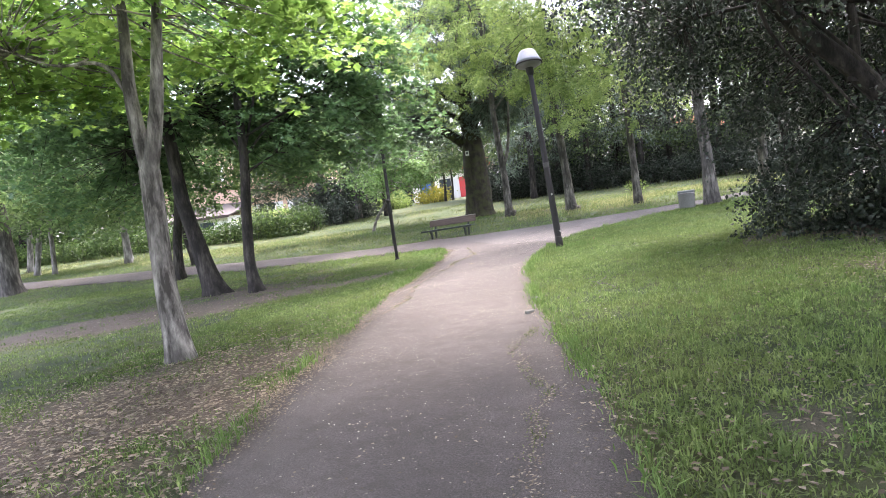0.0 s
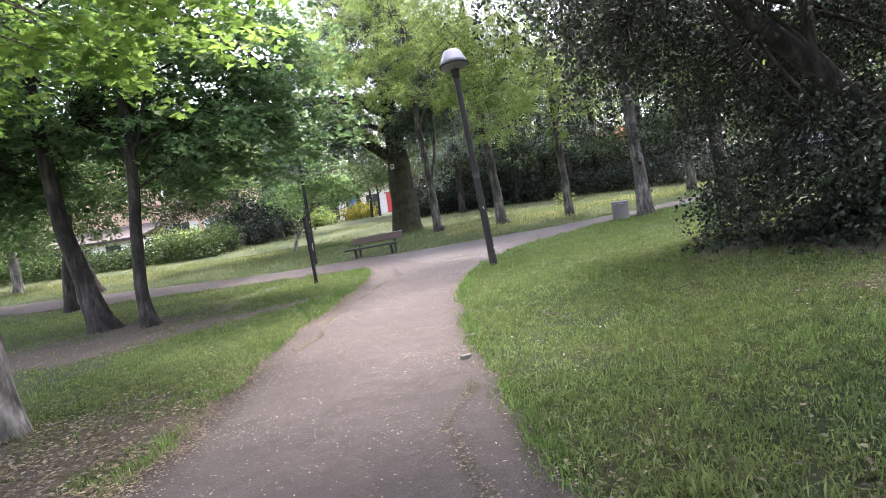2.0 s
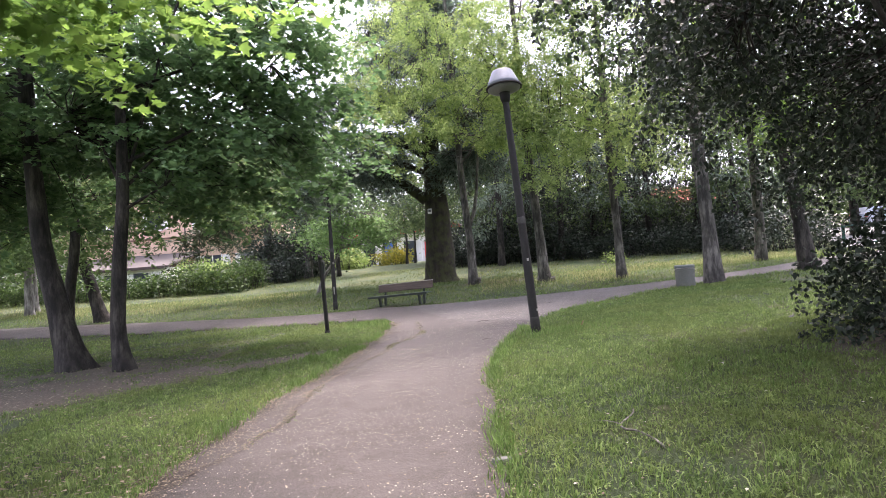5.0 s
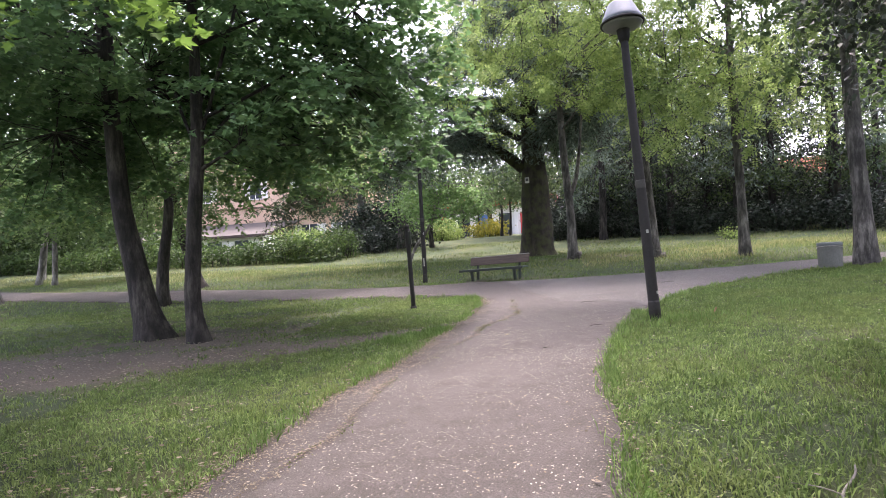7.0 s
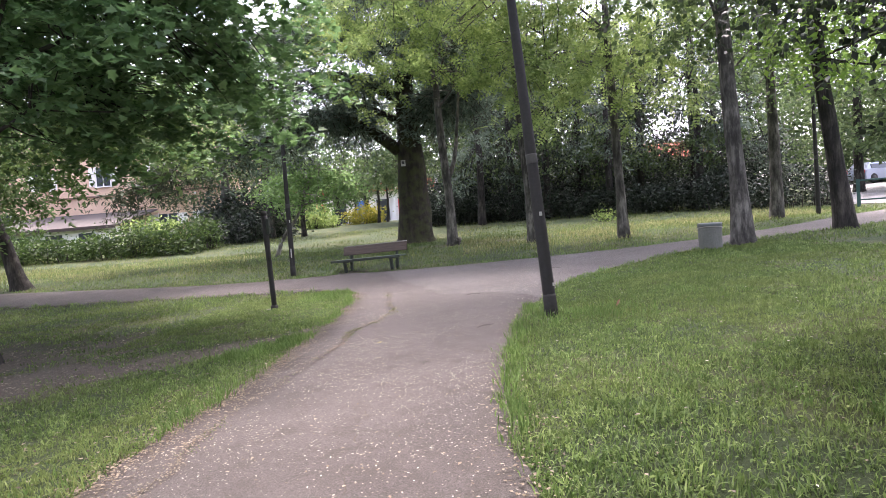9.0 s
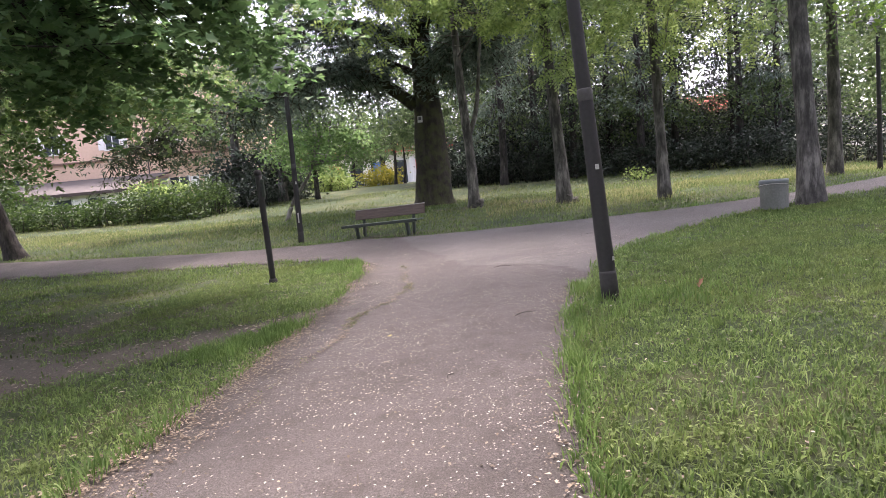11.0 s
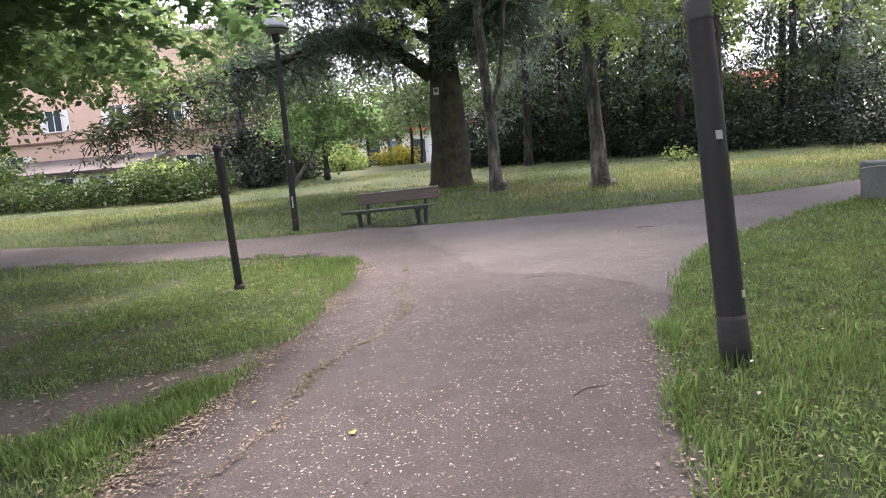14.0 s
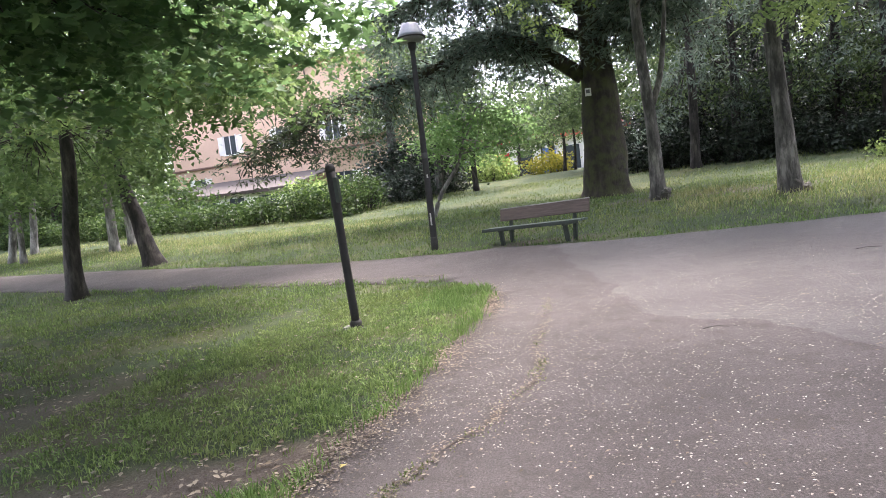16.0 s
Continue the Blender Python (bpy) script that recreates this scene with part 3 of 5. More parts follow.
for i, (x, y, lean, r, h) in enumerate([(-26.9, 36.6, 0.9, 0.17, 9), (-25.0, 35.7, 0.2, 0.14, 8), (-21.3, 37.1, 0.0, 0.22, 9), (-22.9, 39.7, -0.2, 0.2, 9), (-31, 41, 0.6, 0.2, 9)]):
    tree("birch_tree", [(x, y, 0), (x + lean * 0.5, y, 2), (x + lean, y, 4.5), (x + lean * 1.1, y, h)], (r, r * 0.85, r * 0.7, 0.04),
         [(x + lean, y, 6.8, 3.4, 2.6, 3.0, 60), (x + lean, y - 0.5, 3.8, 2.4, 2, 1.0, 22)], M_BARK_BIRCH, M_WOODS, "pale whitish trunk among the trees by the hedge", 30 + i,
         0.24, 45, OVAL, 0.4, 0.2, 0.6, 5, group="pale trunks by the hedge", floor_gap=2.0, sides=9)


def cedar():
    rng = np.random.default_rng(21)
    x0, y0 = -0.6, 38.9
    root = tagged(new("cedar_tree"), "massive old cedar with mossy trunk and a long arching limb", "tree", PARK)
    z0 = g(x0, y0)
    root.location = (x0, y0, z0)
    o = np.array(root.location)
    pts = spline([(0, 0, -0.2), (0.02, 0, 1.5), (0.0, 0, 4.5), (-0.05, 0, 9), (0.1, 0, 20)], 30)
    v, f = tube(pts, np.interp(np.linspace(0, 1, 30), (0, 0.06, 0.25, 0.5, 1), (0.95, 0.82, 0.74, 0.55, 0.12)), 26, 0.12, 0.18)
    hang(build("trunk", v, f, M_BARK_CEDAR, True), root)
    limbs = [([(-0.5, 0, 4.2), (-1.5, -0.4, 5.0), (-2.9, -0.9, 5.75), (-4.2, -1.4, 5.5), (-5.8, -1.9, 4.9), (-7.8, -2.8, 4.6)], 0.3, 0.07),
             ([(-7.6, -2.7, 4.6), (-8.6, -3.2, 4.2), (-9.8, -3.9, 3.5), (-11.2, -4.6, 2.7)], 0.07, 0.02),
             ([(-0.4, 0, 6.5), (-2.2, -1.2, 7.4), (-4.6, -2.0, 7.4), (-7.2, -2.4, 6.9)], 0.2, 0.05),
             ([(-0.3, -0.2, 8.5), (-2.0, -1.8, 9.4), (-4.2, -2.8, 9.2), (-6.4, -3.0, 8.8)], 0.17, 0.05),
             ([(0.3, -0.2, 7.5), (1.6, -1.4, 8.4), (3.4, -1.6, 8.4), (5.2, -1.6, 8.0)], 0.17, 0.05),
             ([(0.2, 0.3, 9.0), (1.5, 1.5, 10.0), (3.8, 2.2, 10.0)], 0.15, 0.05),
             ([(-0.4, 0.2, 5.6), (-2.4, 1.6, 6.6), (-5.0, 2.6, 6.4), (-7.6, 3.0, 5.6)], 0.18, 0.05),
             ([(0.4, -0.3, 5.4), (1.4, -1.2, 6.2), (2.6, -1.8, 6.2)], 0.14, 0.04)]
    for k in range(22):
        h = 6.2 + 0.5 * k
        a = k * 2.4 + rng.uniform(-0.4, 0.4)
        far = rng.uniform(4.2, 6.6) * (1.0 - 0.035 * k)
        c, q = math.cos(a), math.sin(a)
        limbs.append(([(0.3 * c, 0.3 * q, h), (far * 0.35 * c, far * 0.35 * q, h + 0.8), (far * 0.7 * c, far * 0.7 * q, h + 0.9), (far * c, far * q, h + 0.3)], 0.13, 0.04))
    twigs, centres, hanging = [], [], []
    for line, a, b in limbs:
        sp = spline(line, 20)
        v, f = tube(sp, np.linspace(a, b, 20), 9, 0.18)
        hang(build("limb", v, f, M_BARK_CEDAR, True), root)
        for k in range(5, 20):
            for _ in range(9 if a > 0.135 else 4):
                d = rng.normal(size=3) * np.array([0.9, 1.1, 0.15])
                end = sp[k] + d * 1.0 + np.array([0, 0, -rng.uniform(0.1, 1.5 if a > 0.135 else 1.2) ** 1.5])
                mid = (sp[k] + end) / 2 + np.array([0, 0, 0.25])
                line2 = spline([sp[k], mid, end], 6)
                twigs.append(tube(line2, np.linspace(0.03, 0.008, 6), 3))
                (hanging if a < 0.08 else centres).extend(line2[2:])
    v, f = gather(twigs)
    tagged(hang(build("twig", v, f, M_BARK_CEDAR), root), kind="stuff")
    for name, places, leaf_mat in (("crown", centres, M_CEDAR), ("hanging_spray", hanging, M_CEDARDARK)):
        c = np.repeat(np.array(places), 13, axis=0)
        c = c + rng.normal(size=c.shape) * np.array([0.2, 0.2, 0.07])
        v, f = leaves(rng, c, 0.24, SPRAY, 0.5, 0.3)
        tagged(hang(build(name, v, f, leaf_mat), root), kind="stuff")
    sign = tagged(new("nest_box"), "small pale tag fixed to the cedar trunk", "sign")
    sign.location = (x0 - 0.28, y0 - 0.8, z0 + 3.55)
    part("plate", box(0.2, 0.05, 0.26, bevel=0.01), plain("pale_plate", (0.55, 0.54, 0.5)), sign)
    part("slot", box(0.12, 0.02, 0.12, (0, -0.035, 0.02)), plain("dark_slot", (0.08, 0.08, 0.08)), sign)


cedar()
TALL = "tall trees beyond the path"
tree("robinia_tree", [(1.15, 34.4, 0), (1.1, 34.4, 2.2), (0.95, 34.4, 5), (0.8, 34.4, 14)], (0.22, 0.16, 0.14, 0.05),
     [(0.4, 33.4, 11.2, 4.6, 3.0, 4.6, 105), (-2.2, 33.0, 11.4, 2.6, 2.2, 3.0, 22), (0.2, 32.2, 7.4, 3.8, 2.2, 1.9, 30)], M_BARK_GREY, M_LIGHT, "slim grey trunk with light green leaves beside the cedar", 41,
     0.42, 15, PINNATE, 0.5, 0.4, 0.42, 8, extra=[([(1.1, 34.4, 2.9), (1.5, 34.5, 4.2), (1.9, 34.6, 7.5)], 0.1, 0.04)], group=TALL, floor_gap=4.8, plate=(1.0, 0.8, 0.7, 0.1))
tree("robinia_tree", [(4.05, 32.1, 0), (3.95, 32.1, 2), (3.8, 32.1, 5), (3.5, 32.1, 15)], (0.26, 0.18, 0.16, 0.06),
     [(2.8, 31.0, 12.0, 4.8, 3.0, 5.0, 125), (1.6, 29.8, 7.8, 3.8, 2.2, 2.0, 42), (5.4, 31.5, 6.6, 3.0, 2.0, 1.8, 48), (3.7, 31.8, 10.0, 2.8, 2.0, 3.4, 60)], M_BARK_GREY, M_LIGHT,
     "grey robinia with burls at its foot and light green leaves", 42, 0.42, 15, PINNATE, 0.5, 0.4, 0.42, 14, group=TALL, floor_gap=4.8, plate=(1.0, 0.8, 0.7, 0.1))
tree("robinia_tree", [(6.8, 30.8, 0), (6.75, 30.8, 2), (6.7, 30.8, 5), (6.6, 30.8, 12)], (0.2, 0.14, 0.13, 0.05),
     [(6.4, 30.2, 9.5, 3.9, 2.8, 3.8, 130), (5.9, 29.4, 5.3, 2.8, 1.8, 1.6, 55)], M_BARK_GREY, M_LIGHT, "thin straight trunk with light feathery leaves", 43,
     0.42, 15, PINNATE, 0.5, 0.4, 0.42, 8, group=TALL, floor_gap=3.2, plate=(1.0, 0.8, 0.7, 0.1))
# last lobe reaches unseen over the junction, added to shade the asphalt
tree("plane_tree", [(8.4, 25.55, 0), (8.35, 25.55, 1.6), (8.25, 25.55, 4), (8.1, 25.6, 12)], (0.28, 0.2, 0.18, 0.08),
     [(8.0, 25.6, 10.0, 4.2, 3.6, 4.0, 110), (8.6, 25.0, 6.4, 3.0, 2.4, 1.2, 60), (4.6, 22.6, 10.8, 3.8, 3.0, 1.4, 120)], M_BARK_GREY, M_WOODS, "tall grey trunk with flared roots beside the litter bin", 44,
     0.18, 60, OVAL, 0.5, 0.3, 0.5, 8, group=TALL, floor_gap=4.6, plate=(1.1, 0.9, 0.7, 0.1))
tree("plane_tree", [(12.7, 32.9, 0), (12.75, 32.9, 2.5), (12.7, 32.9, 12)], (0.24, 0.19, 0.06),
     [(12.7, 32.5, 9, 3.6, 3, 3.6, 80), (12, 32, 5.4, 2.6, 2, 1.2, 30)], M_BARK_GREY, M_WOODS, "slim grey tree beside the rising path", 45, 0.2, 45, OVAL, 0.5, 0.2, 0.6, 6,
     group=TALL, floor_gap=3.2)
tree("plane_tree", [(11.95, 27.45, 0), (11.75, 27.45, 2), (11.45, 27.45, 5), (11.2, 27.5, 12)], (0.28, 0.21, 0.18, 0.07),
     [(11.5, 27.5, 9, 4.0, 3.4, 3.4, 95), (13.0, 27.3, 5.2, 3.0, 2.4, 1.3, 50)], M_BARK_DARK, M_MAPLE, "dark leaning trunk by the rising path", 46, 0.2, 48, OVAL, 0.5, 0.2, 0.6, 7,
     group=TALL, floor_gap=3.4)



def burl(x, y, label):
    """Knotty growths and shoots at the foot of an old trunk."""
    rng = np.random.default_rng(int(x * 10))
    root = tagged(new("burl"), label, "burl", "burls at the robinias' feet")
    root.location = (x, y, g(x, y))
    for k in range(5):
        bm = bmesh.new()
        bmesh.ops.create_icosphere(bm, subdivisions=3, radius=rng.uniform(0.07, 0.13))
        o = Vector((rng.normal() * 0.1, rng.normal() * 0.08, rng.uniform(0.02, 0.34)))
        for v in bm.verts:
            v.co = v.co * (1 + 0.5 * noise.noise(v.co * 14 + o * 9)) + o
        part("knot", bm, M_BARK_GREY, root)


burl(4.22, 31.88, "dark knotty burl at the foot of a robinia")
burl(1.24, 34.25, "dark knotty growth at the foot of a slim trunk")

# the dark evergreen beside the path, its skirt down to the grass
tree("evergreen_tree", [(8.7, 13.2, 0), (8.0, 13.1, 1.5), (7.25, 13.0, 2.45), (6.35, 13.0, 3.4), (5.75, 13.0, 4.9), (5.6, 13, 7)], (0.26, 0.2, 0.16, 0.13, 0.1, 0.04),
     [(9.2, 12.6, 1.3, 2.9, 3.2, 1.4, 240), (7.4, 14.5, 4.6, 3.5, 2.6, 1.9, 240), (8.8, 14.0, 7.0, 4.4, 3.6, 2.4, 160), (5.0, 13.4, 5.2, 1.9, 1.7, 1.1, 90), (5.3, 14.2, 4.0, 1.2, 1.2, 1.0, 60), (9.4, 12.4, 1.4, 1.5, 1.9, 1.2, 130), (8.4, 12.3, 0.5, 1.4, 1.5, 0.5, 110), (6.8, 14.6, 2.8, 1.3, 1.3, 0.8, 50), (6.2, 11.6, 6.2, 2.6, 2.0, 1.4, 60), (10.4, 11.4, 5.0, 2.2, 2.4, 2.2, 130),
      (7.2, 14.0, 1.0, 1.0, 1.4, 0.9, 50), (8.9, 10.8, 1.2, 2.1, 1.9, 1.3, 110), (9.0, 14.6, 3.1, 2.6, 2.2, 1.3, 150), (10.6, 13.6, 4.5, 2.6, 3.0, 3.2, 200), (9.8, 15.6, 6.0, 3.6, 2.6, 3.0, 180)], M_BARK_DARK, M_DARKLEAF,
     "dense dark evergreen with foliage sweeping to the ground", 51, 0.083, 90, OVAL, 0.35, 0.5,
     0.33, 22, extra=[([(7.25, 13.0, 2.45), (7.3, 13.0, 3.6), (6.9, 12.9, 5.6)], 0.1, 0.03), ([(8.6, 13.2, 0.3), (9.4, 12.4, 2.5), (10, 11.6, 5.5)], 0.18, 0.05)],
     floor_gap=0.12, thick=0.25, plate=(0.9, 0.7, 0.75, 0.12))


# ---- hedges, shrubs and the woods behind ----
def shrub(name, lobes, leaf_mat, label, seed, leaf=0.12, per=60, spread=0.3, group="", category="shrub"):
    rng = np.random.default_rng(seed)
    cl = clump_centres(rng, [(x, y, g(x, y) + z, rx, ry, rz, n) for x, y, z, rx, ry, rz, n in lobes])
    cl = cl[cl[:, 2] > gz(cl[:, 0], cl[:, 1]) + 0.08]
    root = tagged(new(name), label, category, group)
    x0, y0 = lobes[0][0], lobes[0][1]
    root.location = (x0, y0, g(x0, y0))
    o = np.array(root.location)
    chunks = []
    for c in cl:
        b = np.array([c[0] * 0.8 + x0 * 0.2, c[1] * 0.8 + y0 * 0.2, 0])
        b[2] = g(b[0], b[1]) - 0.05
        chunks.append(tube(np.array([b, (b + c) / 2 + rng.normal(size=3) * 0.08, c]) - o, (0.022, 0.014, 0.005), 4))
    v, f = gather(chunks)
    tagged(hang(build("stem", v, f, M_BARK_DARK), root), kind="stuff")
    n = len(cl) * per
    c = np.repeat(cl, per, axis=0) + rng.normal(size=(n, 3)) * np.array([spread, spread, spread * 0.8])
    c[:, 2] = np.maximum(c[:, 2], gz(c[:, 0], c[:, 1]) + 0.03)
    v, f = leaves(rng, c - o, leaf, OVAL, 0.2, 0.1)
    tagged(hang(build("foliage", v, f, leaf_mat), root), kind="stuff")
    return root


def hedge_row(name, a, b, height, depth, leaf_mat, label, seed, leaf=0.18, per=26):
    rng = np.random.default_rng(seed)
    length = math.dist(a, b)
    n = int(length * height * 17)
    s, w, h = rng.uniform(0, 1, n), rng.uniform(-0.5, 0.5, n) * depth, rng.uniform(0.06, 1.0, n) * height
    dx, dy = (b[0] - a[0]) / length, (b[1] - a[1]) / length
    h = h * (0.86 + 0.2 * np.sin(s * length * 0.9 + seed) * np.cos(s * length * 0.37))
    x, y = a[0] + dx * s * length - dy * w, a[1] + dy * s * length + dx * w
    cl = np.stack([x, y, gz(x, y) + h], -1)
    root = tagged(new(name), label, "hedge")
    root.location = (a[0], a[1], g(*a))
    o = np.array(root.location)
    chunks = []
    for c in cl[::6]:
        foot = np.array([c[0], c[1], g(c[0], c[1]) - 0.05])
        chunks.append(tube(np.array([foot, (foot + c) / 2 + rng.normal(size=3) * 0.1, c]) - o, (0.03, 0.02, 0.008), 4))
    v, f = gather(chunks)
    tagged(hang(build("stem", v, f, M_BARK_DARK), root), kind="stuff")
    c = np.repeat(cl, per, axis=0) + rng.normal(size=(n * per, 3)) * np.array([0.25, 0.25, 0.2])
    c[:, 2] = np.maximum(c[:, 2], gz(c[:, 0], c[:, 1]) + 0.03)
    v, f = leaves(rng, c - o, leaf, OVAL, 0.2, 0.1)
    tagged(hang(build("foliage", v, f, leaf_mat), root), kind="stuff")


hedge_row("hedge", (-44, 46.0), (-12.5, 43.0), 1.5, 1.6, M_HEDGE, "clipped green hedge in front of the salmon house", 61)
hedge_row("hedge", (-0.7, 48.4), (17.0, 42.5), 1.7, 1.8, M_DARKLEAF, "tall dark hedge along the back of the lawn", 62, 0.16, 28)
shrub("shrub", [(-16.0, 45.5, 0.8, 2.2, 1.4, 1.0, 50)], M_LIGHT, "bright green shrub rising behind the hedge", 63, 0.2)
shrub("shrub", [(-13.2, 44.6, 0.8, 1.6, 1.2, 0.9, 40)], M_HEDGE, "rounded dark shrub at the hedge's end", 64, 0.15)
shrub("shrub", [(-11.4, 47.0, 0.8, 1.5, 1.2, 1.0, 40)], M_DARKLEAF, "dark shrub under the pale trunks", 69, 0.18)
shrub("shrub", [(-9.4, 58.0, 0.7, 1.9, 1.2, 0.9, 45)], M_LIGHT, "clipped green shrub at the far end of the lawn", 65, 0.2)
shrub("shrub", [(-6.3, 60.5, 0.6, 1.7, 1.0, 0.7, 36)], M_YELLOW, "yellow flowering shrub at the far end of the lawn", 66, 0.2)
shrub("shrub", [(8.5, 41.5, 0.3, 0.5, 0.4, 0.35, 8)], M_LIGHT, "small leafy seedling in front of the dark hedge", 67, 0.16, 22, 0.2)
shrub("shrub", [(17.5, 41.0, 0.9, 2.6, 1.6, 1.2, 70)], M_DARKLEAF, "dark glossy shrub beside the park gate", 68, 0.16)

tree("ash_tree", [(-8.2, 48.7, 0), (-8.2, 48.7, 2.2), (-8.0, 48.7, 5)], (0.16, 0.13, 0.05), [(-7.6, 48.3, 4.0, 3.2, 2.2, 1.6, 75)], M_BARK_DARK, M_FRESH,
     "small spreading tree at the back of the lawn", 71, 0.2, 50, OVAL, 0.5, 0.25, 0.55, 7, group="small trees at the back", floor_gap=1.3, sides=9)
tree("ash_tree", [(-6.6, 37.2, 0), (-6.2, 37.2, 0.8), (-5.4, 37.2, 1.9), (-5.0, 37.2, 3.4)], (0.1, 0.08, 0.06, 0.02), [(-4.9, 37.6, 3.2, 1.9, 1.6, 1.2, 60)], M_BARK_BIRCH,
     M_FRESH, "small crooked tree with a pale bent stem", 72, 0.16, 50, OVAL, 0.5, 0.3, 0.45, 6, group="small trees at the back", floor_gap=1.4, sides=9, flare=0.1)
for i, (x, y, h, r) in enumerate([(-10.4, 49.2, 8, 0.3), (-13.6, 50.5, 9, 0.34), (-8.8, 62.6, 5, 0.16), (-6.9, 65, 4.5, 0.14), (-5.0, 59.4, 5, 0.12), (-4.4, 60.2, 5, 0.1), (-19, 88, 6.5, 0.15), (-12, 90, 6, 0.15), (-5.5, 89, 6.5, 0.15)]):
    tree("ash_tree", [(x, y, 0), (x + 0.1, y, h * 0.4), (x, y, h)], (r, r * 0.8, 0.04), [(x, y, h * 0.9, 2.6, 2.0, 2.0 if h < 6 else 3.0, 42 if h < 6 else 60)],
         M_BARK_GREY if h > 6 else M_BARK_DARK, M_WOODS, "tree with a bare trunk at the far end of the lawn", 80 + i, 0.26, 42, OVAL, 0.45, 0.2, 0.6, 4,
         group="small trees at the back", floor_gap=2.2, sides=8)

for i, (x, y, h) in enumerate([(2.6, 45.6, 11), (4.4, 47.0, 13), (6.3, 46.0, 12), (9.6, 45.2, 12), (11.6, 46.2, 13), (14.2, 44.4, 11), (16.2, 44.8, 12)]):
    tree("conifer_tree", [(x, y, 0), (x + 0.1, y, h * 0.4), (x, y, h)], (0.22, 0.16, 0.04),
         [(x, y, h * 0.36, 2.3, 1.9, h * 0.2, 46), (x, y, h * 0.7, 1.7, 1.5, h * 0.25, 46)], M_BARK_DARK, M_DARKLEAF if i % 3 else M_CEDAR, "dark conifer standing in the hedge at the back of the lawn",
         160 + i, 0.26, 34, SPRAY, 0.4, 0.5, 0.6, 5, group="dark conifers at the back", floor_gap=1.9, sides=9, plate=(1.2, 0.8, 0.7, 0.1))
WOODS = [(-50, 52, 13), (-43, 50, 12), (-37, 47.5, 11), (-35.5, 51, 13), (-46, 40, 12), (-38, 36, 12), (-40, 28, 12),
         (-19, 62, 11), (3.0, 50, 13), (6.2, 53, 15), (8.6, 47.6, 12), (11.5, 52, 14), (14.6, 46.5, 13), (17.5, 51, 15), (21.5, 55, 13), (5.2, 60, 15),
         (0.8, 53, 12), (-2.6, 57, 13), (-7.2, 68, 13), (14, 60, 14), (24, 47, 12), (28, 50, 12), (33, 46, 13), (24, 30, 12), (31, 36, 13), (20, 22, 11), (26, 18, 12)]
for i, (x, y, h) in enumerate(WOODS):
    dark = 0 < x < 19 and i % 2 == 1
    rngw = random.Random(i)
    r = rngw.uniform(0.16, 0.3)
    low = 3.0 if x > 0 else 4.2
    tree("woodland_tree", [(x, y, 0), (x + rngw.uniform(-0.4, 0.4), y, h * 0.4), (x + rngw.uniform(-0.6, 0.6), y, h)], (r, r * 0.75, 0.05),
         [(x, y, h * 0.72, 4.2, 3.0, h * 0.3, 70), (x + rngw.uniform(-1, 1), y - 1.0, low + 1.4, 3.4, 2.2, 1.6, 48)], M_BARK_DARK, M_DARKLEAF if dark else M_WOODS,
         "dark leafy tree in the belt behind the lawn" if dark else "leafy green tree in the belt behind the lawn", 100 + i, 0.19 if 0 < x < 22 else 0.26, 90 if 0 < x < 22 else 55, OVAL, 0.4, 0.3, 0.6, 4,
         group="belt of trees", floor_gap=1.8, sides=8)
# unseen trees round the start, added to shade path and lawn
for i, (x, y, h) in enumerate([(-9, -9, 11), (9, -7, 12), (-14, 4, 12), (15, 3, 12), (1, -16, 12), (5.9, 0.6, 12), (-3.6, 1.6, 12), (1.5, -5, 13)]):
    tree("woodland_tree", [(x, y, 0), (x, y, h * 0.4), (x, y, h)], (0.25, 0.2, 0.05), [(x, y, h * 0.74, 5.0, 4.6, h * 0.24, 170)], M_BARK_DARK, M_WOODS,
         "unseen leafy tree added to shade the path's start", 140 + i, 0.34, 36, OVAL, 0.4, 0.2, 0.75, 4, group="belt of trees", floor_gap=5.0, sides=8)
# unseen tree, crown leaned over the right-hand lawn to keep it darker
tree("woodland_tree", [(7.2, 5.0, 0), (7.0, 5.2, 4), (6.0, 6.4, 8), (5.2, 7.4, 11)], (0.28, 0.22, 0.15, 0.05),
     [(4.6, 8.2, 9.2, 4.2, 3.2, 1.5, 230), (7.4, 5.0, 9.4, 4.0, 4.0, 2.4, 130)], M_BARK_DARK, M_WOODS, "unseen leafy tree added to shade the right-hand lawn", 149, 0.3, 40, OVAL, 0.5, 0.2, 0.6, 6,
     group="belt of trees", floor_gap=6.8, sides=9)


def thicket(label, seed, n, x0, x1, y0, y1, low, high, leaf_mat, leaf, gap=None):
    """A far belt of undergrowth and tree tops, too many leaves to count."""
    rng = np.random.default_rng(seed)
    x, y = rng.uniform(x0, x1, n), rng.uniform(y0, y1, n)
    if gap:
        m = (x < gap[0]) | (x > gap[1])
        x, y = x[m], y[m]
    top = high * (0.72 + 0.3 * patchy(x, y, 0.5, seed))
    h = low + (top - low) * rng.uniform(0, 1, len(x))
    c = np.stack([x, y, gz(x, y) + np.maximum(h, 0.1)], -1)
    c = np.repeat(c, 9, axis=0) + rng.normal(size=(len(x) * 9, 3)) * np.array([0.6, 0.6, 0.4])
    c[:, 2] = np.maximum(c[:, 2], gz(c[:, 0], c[:, 1]) + 0.05)
    v, f = leaves(rng, c, leaf, OVAL, 0.3, 0.15)
    tagged(build("far_woods", v, f, leaf_mat), label, "woods", kind="stuff")


